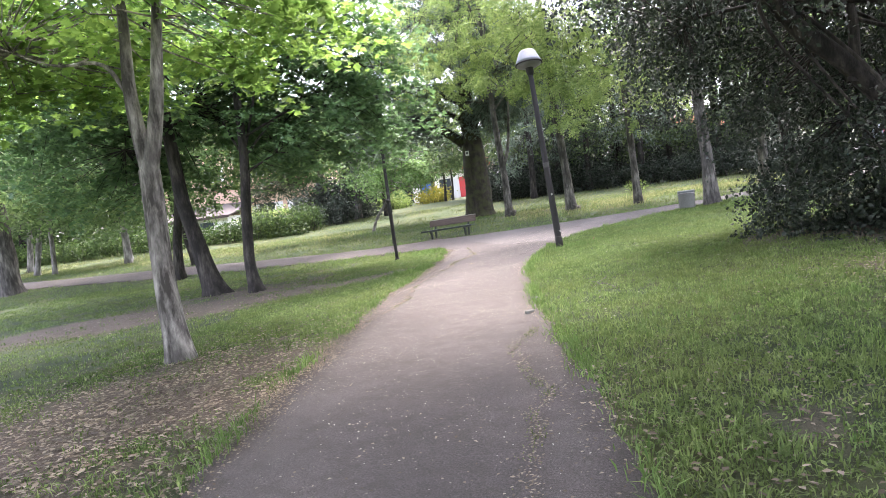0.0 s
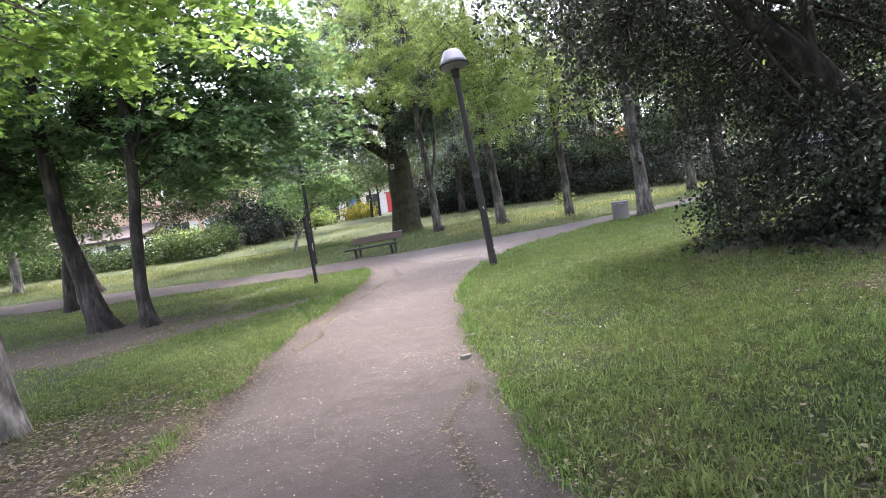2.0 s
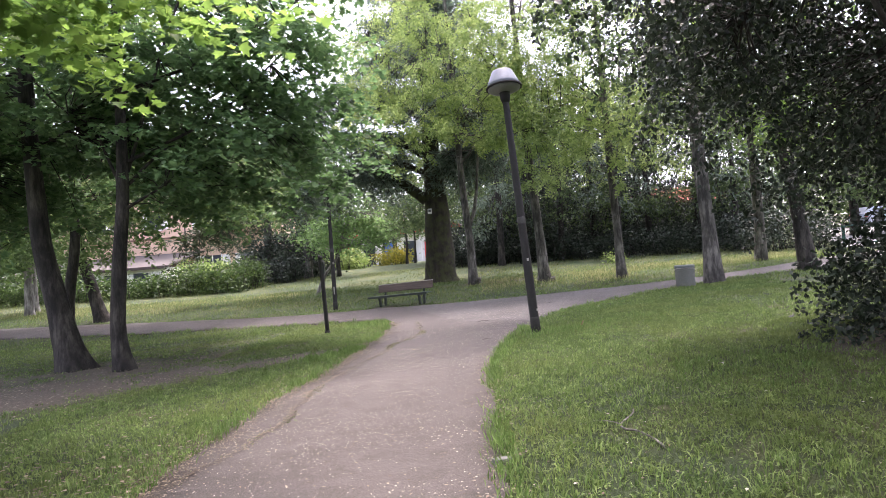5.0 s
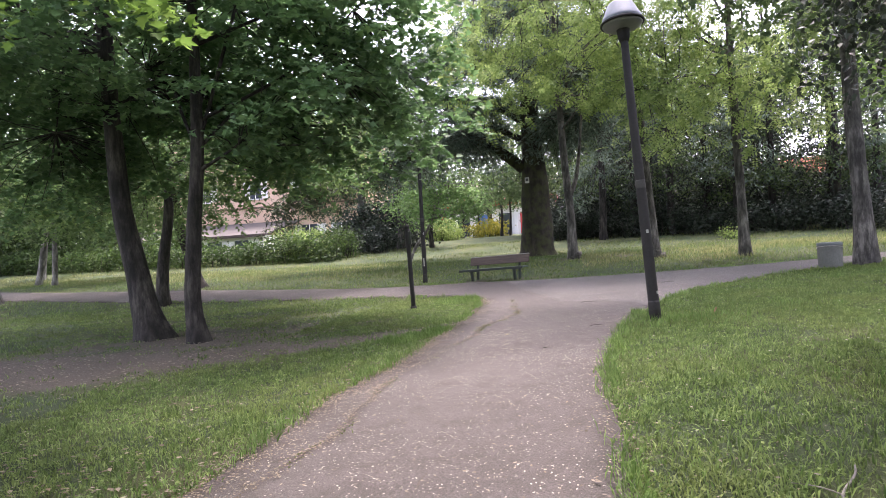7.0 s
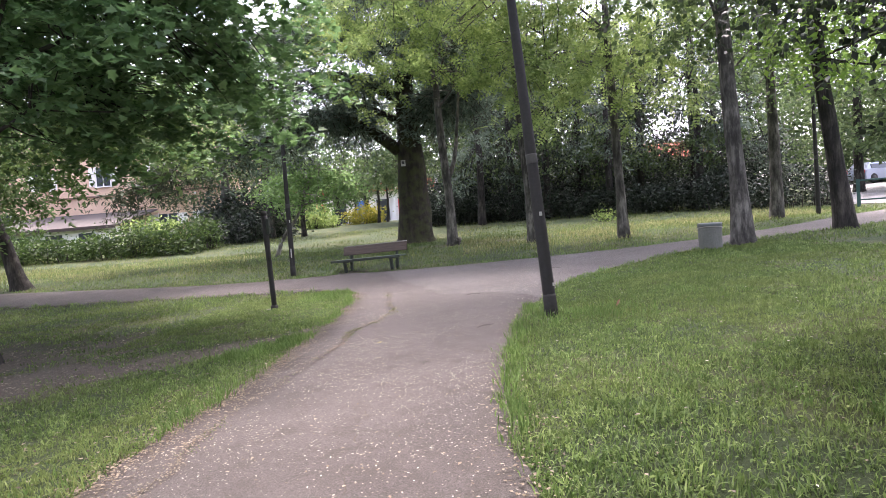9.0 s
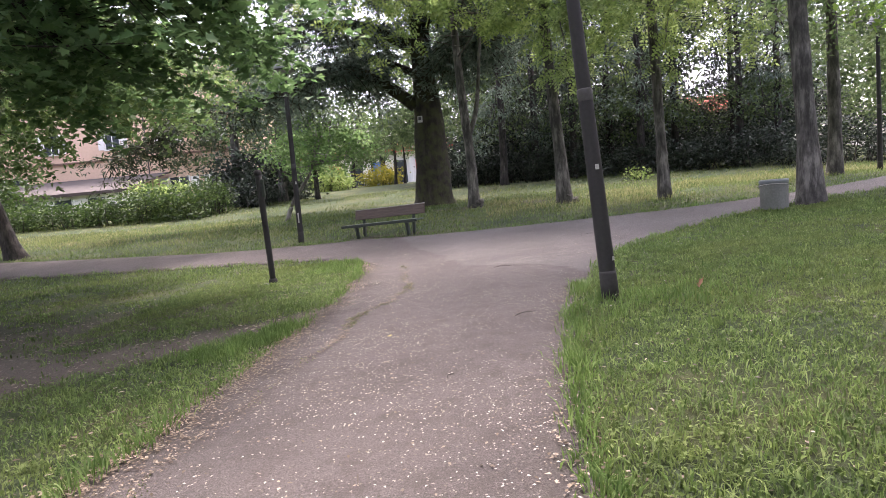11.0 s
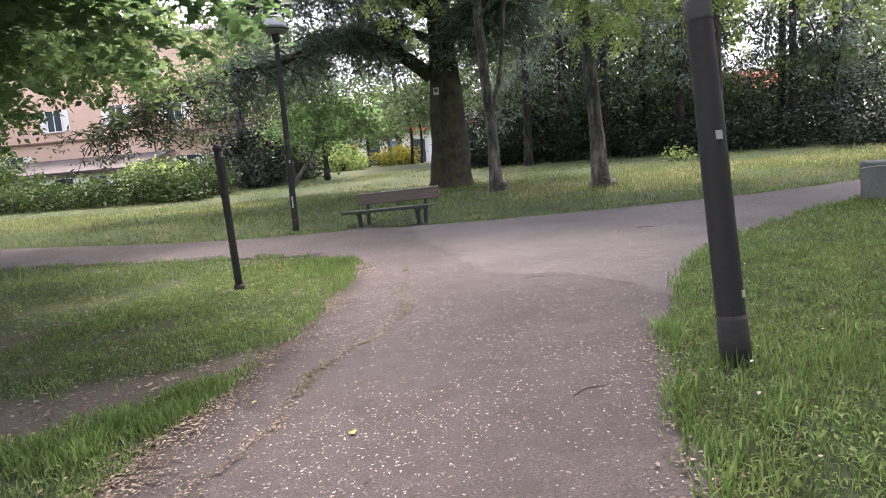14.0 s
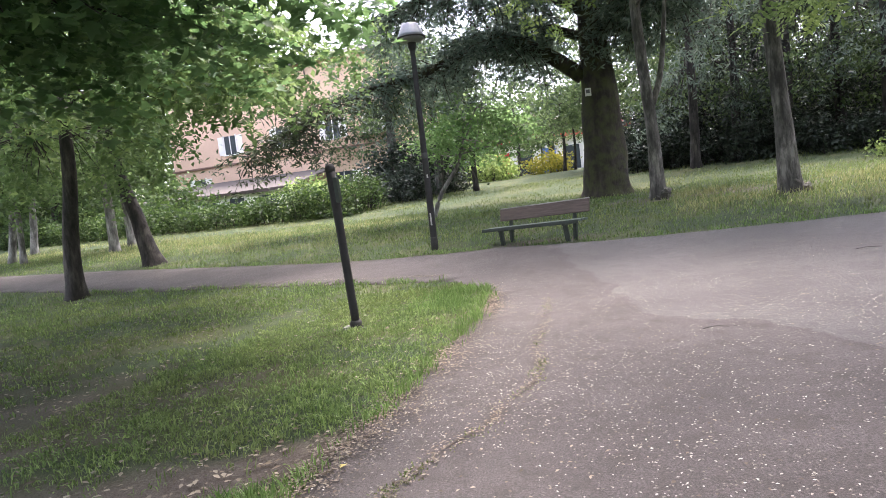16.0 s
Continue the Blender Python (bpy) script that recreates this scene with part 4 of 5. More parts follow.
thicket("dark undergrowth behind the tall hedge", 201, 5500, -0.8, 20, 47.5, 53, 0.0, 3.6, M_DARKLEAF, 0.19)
thicket("green belt of far trees on the rising ground", 202, 5400, 1.0, 60, 58, 68, 0.0, 13.0, M_WOODS, 0.42, (17, 25))
thicket("green belt of trees beyond the salmon house", 203, 3000, -75, -13, 70, 80, 0.0, 14.0, M_WOODS, 0.6)
thicket("green trees beyond the hedge's far end", 204, 1500, -75, -39, 48, 60, 0.0, 10.0, M_WOODS, 0.4)
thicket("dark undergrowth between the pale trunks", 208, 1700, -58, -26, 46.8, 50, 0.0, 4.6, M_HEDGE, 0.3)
thicket("leafy trees behind the shop building", 207, 1800, -45, 6, 106, 112, 0.0, 16.0, M_WOODS, 0.7)
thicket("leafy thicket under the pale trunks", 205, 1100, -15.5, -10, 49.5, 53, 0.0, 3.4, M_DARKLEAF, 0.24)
thicket("green trees on the street side", 206, 2200, 26, 75, 24, 34, 0.0, 10.0, M_WOODS, 0.45)


# ---- lamps, bench, bin, posts ----
M_POLE = plain("dark_pole_paint", (0.0175, 0.0162, 0.016), 0.75, 0.0, 9, 0.45)
M_POLELOW = plain("dusty_pole_foot", (0.036, 0.034, 0.032), 0.9, 0.0, 9, 0.45)
M_SHADE = plain("grey_shade", (0.2, 0.215, 0.245), 0.45, 0.0, 6, 0.15)
M_BOWL = plain("dusty_bowl", (0.2, 0.205, 0.21), 0.4, 0.0, 6, 0.15)
M_STICKER = plain("faded_sticker", (0.36, 0.35, 0.33), 0.7, 0.0, 20, 0.3)
M_BAND = plain("grey_band", (0.055, 0.053, 0.051), 0.8, 0.0, 20, 0.3)
M_GREENPAINT = plain("green_bench_paint", (0.065, 0.09, 0.07), 0.6, 0.0, 14, 0.3)
M_IRON = plain("dark_green_iron", (0.03, 0.04, 0.034), 0.55, 0.3, 14, 0.4)
M_CONCRETE = plain("weathered_concrete", (0.15, 0.155, 0.14), 0.95, 0.0, 10, 0.35, 0.6)
M_LINER = plain("pale_bag", (0.13, 0.15, 0.15), 0.4, 0.0, 10, 0.15)


def make_plank(name, dark, light):
    m, nt, b = mat(name, 0.75)
    grain = tex(nt, 5, 7, 0.65, (0.6, 8, 8))
    nt.links.new(ramp(nt, grain, [(0.3, dark), (0.7, light)]), b.inputs["Base Color"])
    bump(nt, b, grain, 0.4, 0.004)
    return m


M_PLANK = make_plank("brown_stained_plank", (0.05, 0.036, 0.03), (0.112, 0.082, 0.068))


def street_lamp(base, tip, label, height, sticker):
    root = tagged(new("street_lamp"), label, "street lamp", "park lamps")
    x, y = base
    z = g(x, y)
    way = Vector((tip[0] - x, tip[1] - y, height))
    root.matrix_world = Matrix.Translation((x, y, z - 0.04)) @ Vector((0, 0, 1)).rotation_difference(way).to_matrix().to_4x4()
    pole = part("pole", lathe([(0.083, 0), (0.08, 0.3), (0.077, 1.2), (0.072, 2.0), (0.065, 3.0), (0.058, height - 0.1), (0.056, height)], 24), M_POLE, root)
    part("foot", lathe([(0.0855, 0.0), (0.0855, 0.2), (0.083, 0.3), (0.08, 0.33)], 24), M_POLELOW, pole, "dusty grey foot")
    part("band", lathe([(0.072, height * 0.455), (0.075, height * 0.458), (0.075, height * 0.48), (0.072, height * 0.483)], 24), M_BAND, pole)
    part("neck", lathe([(0.066, height - 0.12), (0.09, height - 0.04), (0.095, height + 0.06), (0.12, height + 0.1)], 24), M_POLE, root)
    part("bowl", lathe([(0.11, height + 0.07), (0.2, height + 0.085), (0.29, height + 0.13), (0.31, height + 0.17)], 32), M_BOWL, root, "dusty translucent bowl")
    part("rim", lathe([(0.318, height + 0.155), (0.332, height + 0.16), (0.332, height + 0.185), (0.318, height + 0.19)], 32), M_POLE, root)
    part("shade", lathe([(0.322, height + 0.18), (0.29, height + 0.26), (0.2, height + 0.46), (0.185, height + 0.485), (0.12, height + 0.5), (0.02, height + 0.505)], 32),
         M_SHADE, root, "grey conical shade with flat top")
    for hgt, ang, s in sticker:
        part("sticker", box(0.035, 0.012, s, turn=Matrix.Rotation(ang, 4, "Z") @ Matrix.Translation((0, -0.078, hgt))), M_STICKER, pole)
    return root


street_lamp((2.67, 17.68), (2.47, 18.1), "leaning dark park lamp with grey conical shade", 4.4, [(1.35, 0.2, 0.05), (0.45, 0.9, 0.04)])
street_lamp((-3.85, 29.62), (-3.86, 29.7), "dark park lamp with grey shade beside the bench", 4.75, [(0.75, 0.1, 0.28), (1.75, 0.5, 0.08)])
street_lamp((14.8, 34.1), (14.82, 34.1), "dark park lamp beside the rising path", 4.6, [])


def post():
    x, y = -2.3, 22.4
    root = tagged(new("post"), "short dark wooden-looking post leaning in the grass", "post")
    way = Vector((-0.03, -0.1, 2.0))
    root.matrix_world = Matrix.Translation((x, y, g(x, y) - 0.03)) @ Vector((0, 0, 1)).rotation_difference(way).to_matrix().to_4x4()
    part("shaft", lathe([(0.05, 0), (0.052, 0.3), (0.05, 1.2), (0.056, 1.55), (0.058, 1.95)], 18), M_POLE, root)
    part("foot", lathe([(0.075, 0), (0.075, 0.1), (0.06, 0.13)], 18), M_POLELOW, root)
    part("cap", lathe([(0.058, 1.94), (0.061, 1.98), (0.045, 2.03), (0.01, 2.035)], 18), M_POLE, root)
    part("clamp", box(0.05, 0.07, 0.3, (0.06, -0.02, 1.72), bevel=0.01), M_IRON, root)
    for k in range(14):
        a = random.uniform(0, 6.28)
        part("stone", box(0.07, 0.05, 0.04, (0.14 * math.cos(a) * random.uniform(0.7, 1.4), 0.14 * math.sin(a), 0.03), bevel=0.012), M_CONCRETE, root)


post()


def bench():
    root = tagged(new("bench"), "park bench with brown plank back and green painted seat", "bench")
    x, y = -1.3, 29.05
    root.matrix_world = pose(x, y, g(x, y) - 0.02, 0, -2.0, -20)
    for k in range(3):
        part("seat_plank", box(2.35, 0.13, 0.045, (-0.03, -0.2 + 0.145 * k, 0.415), bevel=0.01), M_GREENPAINT, root)
    part("seat_edge", box(2.36, 0.03, 0.07, (-0.03, -0.29, 0.4), bevel=0.008), M_IRON, root)
    lean = Matrix.Rotation(radians(-14), 4, "X")
    part("back_plank", box(2.2, 0.04, 0.27, (0.06, 0.265, 0.68), lean, 0.012), M_PLANK, root)
    part("back_cap", box(2.2, 0.046, 0.016, (0.06, 0.3, 0.822), lean, 0.006), M_STICKER, root, "pale strip along the top edge")
    for sx in (-0.78, 0.8):
        leg = part("leg", box(0.075, 0.1, 0.4, (sx, -0.17, 0.2), Matrix.Rotation(radians(8), 4, "X"), 0.015), M_IRON, root)
        part("rear_leg", box(0.075, 0.09, 0.44, (sx, 0.22, 0.2), Matrix.Rotation(radians(-10), 4, "X"), 0.015), M_IRON, root)
        part("cross_bar", box(0.07, 0.52, 0.055, (sx, -0.01, 0.365), bevel=0.01), M_IRON, root)
        part("back_bracket", box(0.07, 0.05, 0.5, (sx, 0.285, 0.58), lean, 0.01), M_IRON, root)


bench()


def litter_bin():
    x, y = 7.42, 25.05
    root = tagged(new("litter_bin"), "round weathered concrete litter bin with pale bag", "litter bin")
    root.location = (x, y, g(x, y) - 0.02)
    part("body", lathe([(0.25, 0), (0.262, 0.03), (0.265, 0.4), (0.27, 0.61), (0.265, 0.64), (0.225, 0.64), (0.22, 0.4), (0.2, 0.39)], 32), M_CONCRETE, root)
    part("bag", lathe([(0.273, 0.575), (0.278, 0.58), (0.276, 0.62), (0.273, 0.648), (0.22, 0.652), (0.218, 0.5)], 32), M_LINER, root, "pale plastic bag folded over the rim")
    pts = [(0.285 * math.cos(a), 0.285 * math.sin(a), 0.52 - 0.05 * math.cos(a - 1.2)) for a in np.linspace(0, 2 * math.pi, 33)]
    v, f = tube(pts, [0.008] * 33, 6)
    hang(build("cord", v, f, M_STICKER), root)


litter_bin()

# ---- houses, shops, gate and street beyond the park ----
M_SALMON = plain("salmon_stucco", (0.66, 0.46, 0.34), 0.95, 0.0, 2.0, 0.12)
M_WHITE = plain("white_render", (0.78, 0.77, 0.74), 0.9, 0.0, 2.0, 0.06)
M_GREYROOF = plain("grey_roofing", (0.09, 0.078, 0.072), 0.9, 0.0, 3.0, 0.15)
M_REDROOF = plain("red_roof_tile", (0.5, 0.13, 0.08), 0.85, 0.0, 3.0, 0.2)
M_GLASS = plain("dark_window_glass", (0.05, 0.06, 0.07), 0.1, 0.0, 3.0, 0.2, 0.0)
M_BLUE = plain("blue_paint", (0.06, 0.16, 0.5), 0.5, 0.0, 4.0, 0.15)
M_RED = plain("red_paint", (0.6, 0.06, 0.06), 0.5, 0.0, 4.0, 0.15)
M_GATE = plain("green_gate_paint", (0.03, 0.09, 0.085), 0.5, 0.0, 9.0, 0.2)
M_STREET = make_asphalt("street_asphalt", (0.2, 0.195, 0.19), (0.16, 0.155, 0.15))
M_CAR = plain("silver_blue_car_paint", (0.32, 0.36, 0.44), 0.3, 0.6, 3.0, 0.05, 0.0)
M_TYRE = plain("tyre_rubber", (0.03, 0.03, 0.03), 0.9)
M_TRUNKFENCE = plain("green_fence_paint", (0.04, 0.12, 0.1), 0.5, 0.0, 9.0, 0.2)


def house(name, label, x, y, w, d, h, wall_mat, roof_mat, windows, roof_rise=1.6, z=None):
    """A house with thick walls, its openings set back, sills and a pitched roof; x, y: the middle of its front."""
    root = tagged(new(name), label, "house")
    z = g(x, y) - 0.3 if z is None else z
    root.location = (x, y, z)
    part("wall", box(w, 0.3, h, (0, 0.15, h / 2)), wall_mat, root)
    part("wall", box(w, 0.3, h, (0, d, h / 2)), wall_mat, root)
    for s in (-1, 1):
        part("wall", box(0.3, d - 0.46, h, (s * (w / 2 - 0.15), d / 2 + 0.08, h / 2)), wall_mat, root)
    bm = bmesh.new()
    e = 0.5
    a = [bm.verts.new(p) for p in ((-w / 2 - e, -e, h), (w / 2 + e, -e, h), (w / 2 + e, d + e, h), (-w / 2 - e, d + e, h), (-w / 2 - e, d / 2, h + roof_rise), (w / 2 + e, d / 2, h + roof_rise))]
    for f in ((0, 1, 5, 4), (2, 3, 4, 5), (1, 2, 5), (3, 0, 4), (3, 2, 1, 0)):
        bm.faces.new([a[k] for k in f])
    roof = part("roof", bm, roof_mat, root)
    part("gutter", box(w + 2 * e, 0.14, 0.16, (0, -e - 0.05, h - 0.04), bevel=0.03), M_GREYROOF, roof)
    for wx, wz, ww, wh in windows:
        win = part("window", box(ww, 0.05, wh, (wx, -0.012, wz)), M_GLASS, root)
        for s in (-1, 1):
            part("frame", box(0.08, 0.07, wh + 0.16, (wx + s * (ww / 2 + 0.04), -0.03, wz)), M_WHITE, win)
            part("shutter", box(ww * 0.45, 0.05, wh, (wx + s * (ww * 0.75 + 0.1), -0.03, wz), bevel=0.01), M_WHITE, win)
        part("bar", box(0.06, 0.06, wh, (wx, -0.045, wz)), M_WHITE, win)
        part("sill", box(ww + 0.3, 0.16, 0.08, (wx, -0.08, wz - wh / 2 - 0.05)), M_WHITE, win)
    return root


salmon = house("house", "salmon stucco house with white window frames behind the hedge", -27.5, 60.5, 21, 9, 11.0, M_SALMON, M_GREYROOF,
      [(-8, 2.6, 1.1, 1.3), (-4.5, 5.7, 1.1, 1.5), (0.5, 5.7, 1.1, 1.5), (5.0, 5.7, 1.1, 1.5), (5.5, 1.9, 1.5, 0.9), (8.5, 1.9, 0.9, 1.0), (8.6, 5.7, 1.0, 1.5)])
part("string_course", box(21.2, 0.16, 0.14, (0, -0.085, 4.15), bevel=0.02), plain("brown_band", (0.2, 0.12, 0.09)), salmon)
part("downpipe", lathe([(0.05, 0.1), (0.05, 10.8)], 10, (3.2, -0.1, 0)), M_GREYROOF, salmon)


def annex():
    root = tagged(new("shed"), "low annex with grey sloping roof and white fascia", "shed")
    x, y, w, d = -29.5, 54.0, 13.0, 6.0
    root.location = (x, y, g(x, y) - 0.2)
    part("wall", box(w, 0.25, 1.7, (0, 0.13, 0.85)), M_WHITE, root)
    for s in (-1, 1):
        part("wall", box(0.25, d, 1.7, (s * (w / 2 - 0.13), d / 2 + 0.26, 0.85)), M_WHITE, root)
    tilt = Matrix.Rotation(radians(11), 4, "X")
    part("roof", box(w + 0.6, d + 0.6, 0.12, (0, d / 2, 2.35), tilt), M_GREYROOF, root)
    part("fascia", box(w + 0.6, 0.08, 0.22, (0, -0.32, 1.68)), plain("dark_fascia", (0.07, 0.05, 0.045)), root)
    for k in range(5):
        win = part("window", box(1.2, 0.04, 0.6, (-5 + k * 2.4, -0.012, 1.05)), M_GLASS, root)
        part("frame", box(1.35, 0.05, 0.07, (-5 + k * 2.4, -0.03, 1.39)), M_WHITE, win)


annex()
house("house", "white house with red tiled roof glimpsed over the dark hedge", 21.5, 73, 9, 8, 4.0, M_WHITE, M_REDROOF,
      [(-2, 2.6, 1.2, 1.4), (2.5, 2.6, 1.2, 1.4)], 2.0)


def shops():
    root = tagged(new("shop_building"), "white shop front with red awning band and blue doors", "building")
    x, y, w = -13.5, 96.0, 24.0
    root.location = (x, y, g(x, y) - 0.3)
    part("wall", box(w, 8, 7.5, (0, 4, 3.75)), M_WHITE, root)
    part("roof", box(w + 1, 9, 0.35, (0, 4, 7.7)), M_GREYROOF, root)
    part("awning", box(w - 1, 1.4, 0.9, (0, -0.7, 4.9), Matrix.Rotation(radians(18), 4, "X"), 0.03), M_RED, root)
    for k in range(8):
        px = -w / 2 + 1.8 + k * 2.9
        part("door", box(1.7, 0.08, 2.9, (px, -0.05, 1.8), bevel=0.02), (M_BLUE, M_GLASS, M_RED, M_GLASS)[k % 4], root)
        part("pillar", box(0.4, 0.3, 4.3, (px + 1.45, -0.16, 2.15), bevel=0.03), M_WHITE, root)
    for k in range(6):
        part("window", box(1.4, 0.08, 1.2, (-9 + k * 3.6, -0.05, 6.4)), M_GLASS, root)


shops()


def street():
    pts = [(19.5, 39.8), (30, 33), (60, 40), (60, 72), (34, 70), (24, 52)]
    paved("road", smooth2(pts + pts[:1], 1.0)[:-1], 0.02, M_STREET, "pale grey asphalt street beyond the park gate", 2.5)


street()


def gate():
    root = tagged(new("barrier_gate"), "dark green tubular barrier at the park entrance", "gate")
    a, b = Vector((18.6, 38.0, 0)), Vector((21.0, 36.6, 0))
    root.location = (a.x, a.y, g(a.x, a.y) - 0.05)
    d = b - a
    ang = math.atan2(d.y, d.x)
    turn = Matrix.Rotation(ang, 4, "Z")
    L = d.length

    def bar(name, sx, sy, sz, at, tilt=0.0):
        part(name, box(sx, sy, sz, turn @ Vector(at), turn @ Matrix.Rotation(tilt, 4, "Y"), 0.01), M_GATE, root)
    bar("post", 0.14, 0.14, 1.25, (0, 0, 0.62))
    bar("post", 0.09, 0.09, 1.25, (L, 0, 0.62))
    bar("rail", L - 0.13, 0.07, 0.07, (L / 2, 0, 1.18))
    bar("rail", L - 0.13, 0.06, 0.06, (L / 2, 0, 0.35))
    bar("brace", L * 0.55, 0.05, 0.05, (L * 0.7, 0, 0.8), radians(-28))


gate()


def bollard(x, y):
    root = tagged(new("bollard"), "low dark wooden bollard by the park gate", "bollard", "bollards at the gate")
    root.location = (x, y, g(x, y) - 0.03)
    part("shaft", lathe([(0.12, 0), (0.12, 0.36), (0.1, 0.4), (0.02, 0.42)], 14), M_POLELOW, root)


for k in range(4):
    bollard(19.6 + 0.95 * k, 36.3 - 0.55 * k)


def fence():
    root = tagged(new("fence"), "green metal fence along the street", "fence")
    a, b, n = Vector((26.5, 44.5, 0)), Vector((44, 36.5, 0)), 9
    root.location = (a.x, a.y, g(a.x, a.y))
    d = (b - a) / n
    ang = math.atan2(d.y, d.x)
    zs = [g(a.x + d.x * k, a.y + d.y * k) - root.location.z for k in range(n + 1)]
    for k in range(n + 1):
        part("post", box(0.08, 0.08, 1.9, (d.x * k, d.y * k, zs[k] + 0.92)), M_TRUNKFENCE, root)
    for k in range(n):
        for h in (0.25, 1.0, 1.75):
            part("rail", box(d.length - 0.08, 0.04, 0.04, (d.x * (k + 0.5), d.y * (k + 0.5), (zs[k] + zs[k + 1]) / 2 + h), Matrix.Rotation(ang, 4, "Z")), M_TRUNKFENCE, root)


fence()


def car(x, y, turn_deg, paint, label):
    """A parked hatchback: body swept from a side outline, cabin, glass, wheels with rims."""
    root = tagged(new("car"), label, "car", "parked cars")
    root.matrix_world = pose(x, y, g(x, y) + 0.02, 0, 0, turn_deg)

    def sweep(outline, half, inset):
        bm = bmesh.new()
        rows = []
        for s in (-1, 1):
            rows.append([bm.verts.new((px, s * (half - inset * max(0, (pz - 0.85)) ), pz)) for px, pz in outline])
        n = len(outline)
        for k in range(n):
            bm.faces.new((rows[0][k], rows[0][(k + 1) % n], rows[1][(k + 1) % n], rows[1][k]))
        bm.faces.new(rows[0][::-1])
        bm.faces.new(rows[1])
        bmesh.ops.bevel(bm, geom=bm.edges[:], offset=0.04, segments=2, affect="EDGES")
        bmesh.ops.recalc_face_normals(bm, faces=bm.faces)
        return bm
    part("body", sweep([(-2.0, 0.25), (2.0, 0.25), (2.05, 0.6), (1.85, 0.8), (1.0, 0.92), (-1.95, 0.95), (-2.05, 0.6)], 0.85, 0.0), paint, root)
    part("cabin", sweep([(1.05, 0.9), (0.3, 1.42), (-1.35, 1.45), (-1.9, 0.92)], 0.8, 0.28), paint, root)
    for s in (-1, 1):
        part("side_window", box(1.7, 0.03, 0.34, (-0.5, s * 0.735, 1.15), Matrix.Rotation(s * radians(15), 4, "X")), M_GLASS, root)
        part("headlight", box(0.16, 0.34, 0.14, (1.96, s * 0.6, 0.68), bevel=0.03), M_BOWL, root)
        part("tail_light", box(0.08, 0.2, 0.3, (-1.99, s * 0.68, 0.78), bevel=0.02), M_RED, root)
        for wx in (-1.25, 1.25):
            bm = lathe([(0.2, -0.1), (0.31, -0.1), (0.32, -0.06), (0.32, 0.06), (0.31, 0.1), (0.2, 0.1)], 20)
            bmesh.ops.transform(bm, matrix=Matrix.Translation((wx, s * 0.78, 0.32)) @ Matrix.Rotation(radians(90), 4, "X"), verts=bm.verts)
            w = part("wheel", bm, M_TYRE, root)
            bm = lathe([(0.02, -0.108), (0.19, -0.106), (0.2, 0.0), (0.19, 0.106), (0.02, 0.108)], 16)
            bmesh.ops.transform(bm, matrix=Matrix.Translation((wx, s * 0.78, 0.32)) @ Matrix.Rotation(radians(90), 4, "X"), verts=bm.verts)
            part("rim", bm, M_BAND, w)


car(31.5, 57.5, 20, M_CAR, "silver-blue hatchback parked on the street")
car(36.5, 55.5, 12, M_WHITE, "white car parked on the street")


# ---- grass, leaf litter, petals ----
def scatter(rng, n, x0, x1, y0, y1, keep):
    x, y = rng.uniform(x0, x1, n), rng.uniform(y0, y1, n)
    m = keep(x, y)
    return x[m], y[m]


def blades(name, rng, x, y, height, width, material, label, lean=0.5):
    """Bent grass blades, each a narrow folded kite, gathered in small tussocks."""
    n = len(x)
    x, y = x + rng.normal(size=n) * 0.01, y + rng.normal(size=n) * 0.01
    z = gz(x, y)
    a = rng.uniform(0, 6.283, n)
    h = height * rng.uniform(0.45, 1.35, n) * (1 + 0.4 * patchy(x, y, 9.0, 31))
    h = np.maximum(h, 0.012)
    w = width * rng.uniform(0.7, 1.3, n)
    dx, dy = np.cos(a), np.sin(a)
    b = rng.uniform(0.1, 1.2, n) * lean * h
    ba = a + 1.57 + rng.normal(size=n) * 0.5
    bx, by = np.cos(ba) * b, np.sin(ba) * b
    p = np.stack([np.stack([x, y, z - 0.01], -1), np.stack([x + dx * w + bx * 0.35, y + dy * w + by * 0.35, z + h * 0.5], -1),
                  np.stack([x + bx, y + by, z + h * (1 - 0.3 * b / h)], -1),
                  np.stack([x - dx * w + bx * 0.35, y - dy * w + by * 0.35, z + h * 0.5], -1)], 1)
    k = (np.arange(n) * 4)[:, None]
    return tagged(build(name, p.reshape(-1, 3), [k + np.array([[0, 1, 2, 3]])], material), label, "grass", kind="stuff")


def tussocks(rng, n, each, x0, x1, y0, y1, keep, spread=0.03):
    """Places of blades in little clumps."""
    x, y = scatter(rng, n, x0, x1, y0, y1, keep)
    x, y = np.repeat(x, each), np.repeat(y, each)
    x, y = x + rng.normal(size=len(x)) * spread, y + rng.normal(size=len(y)) * spread
    m = ~inside(x, y)
    return x[m], y[m]


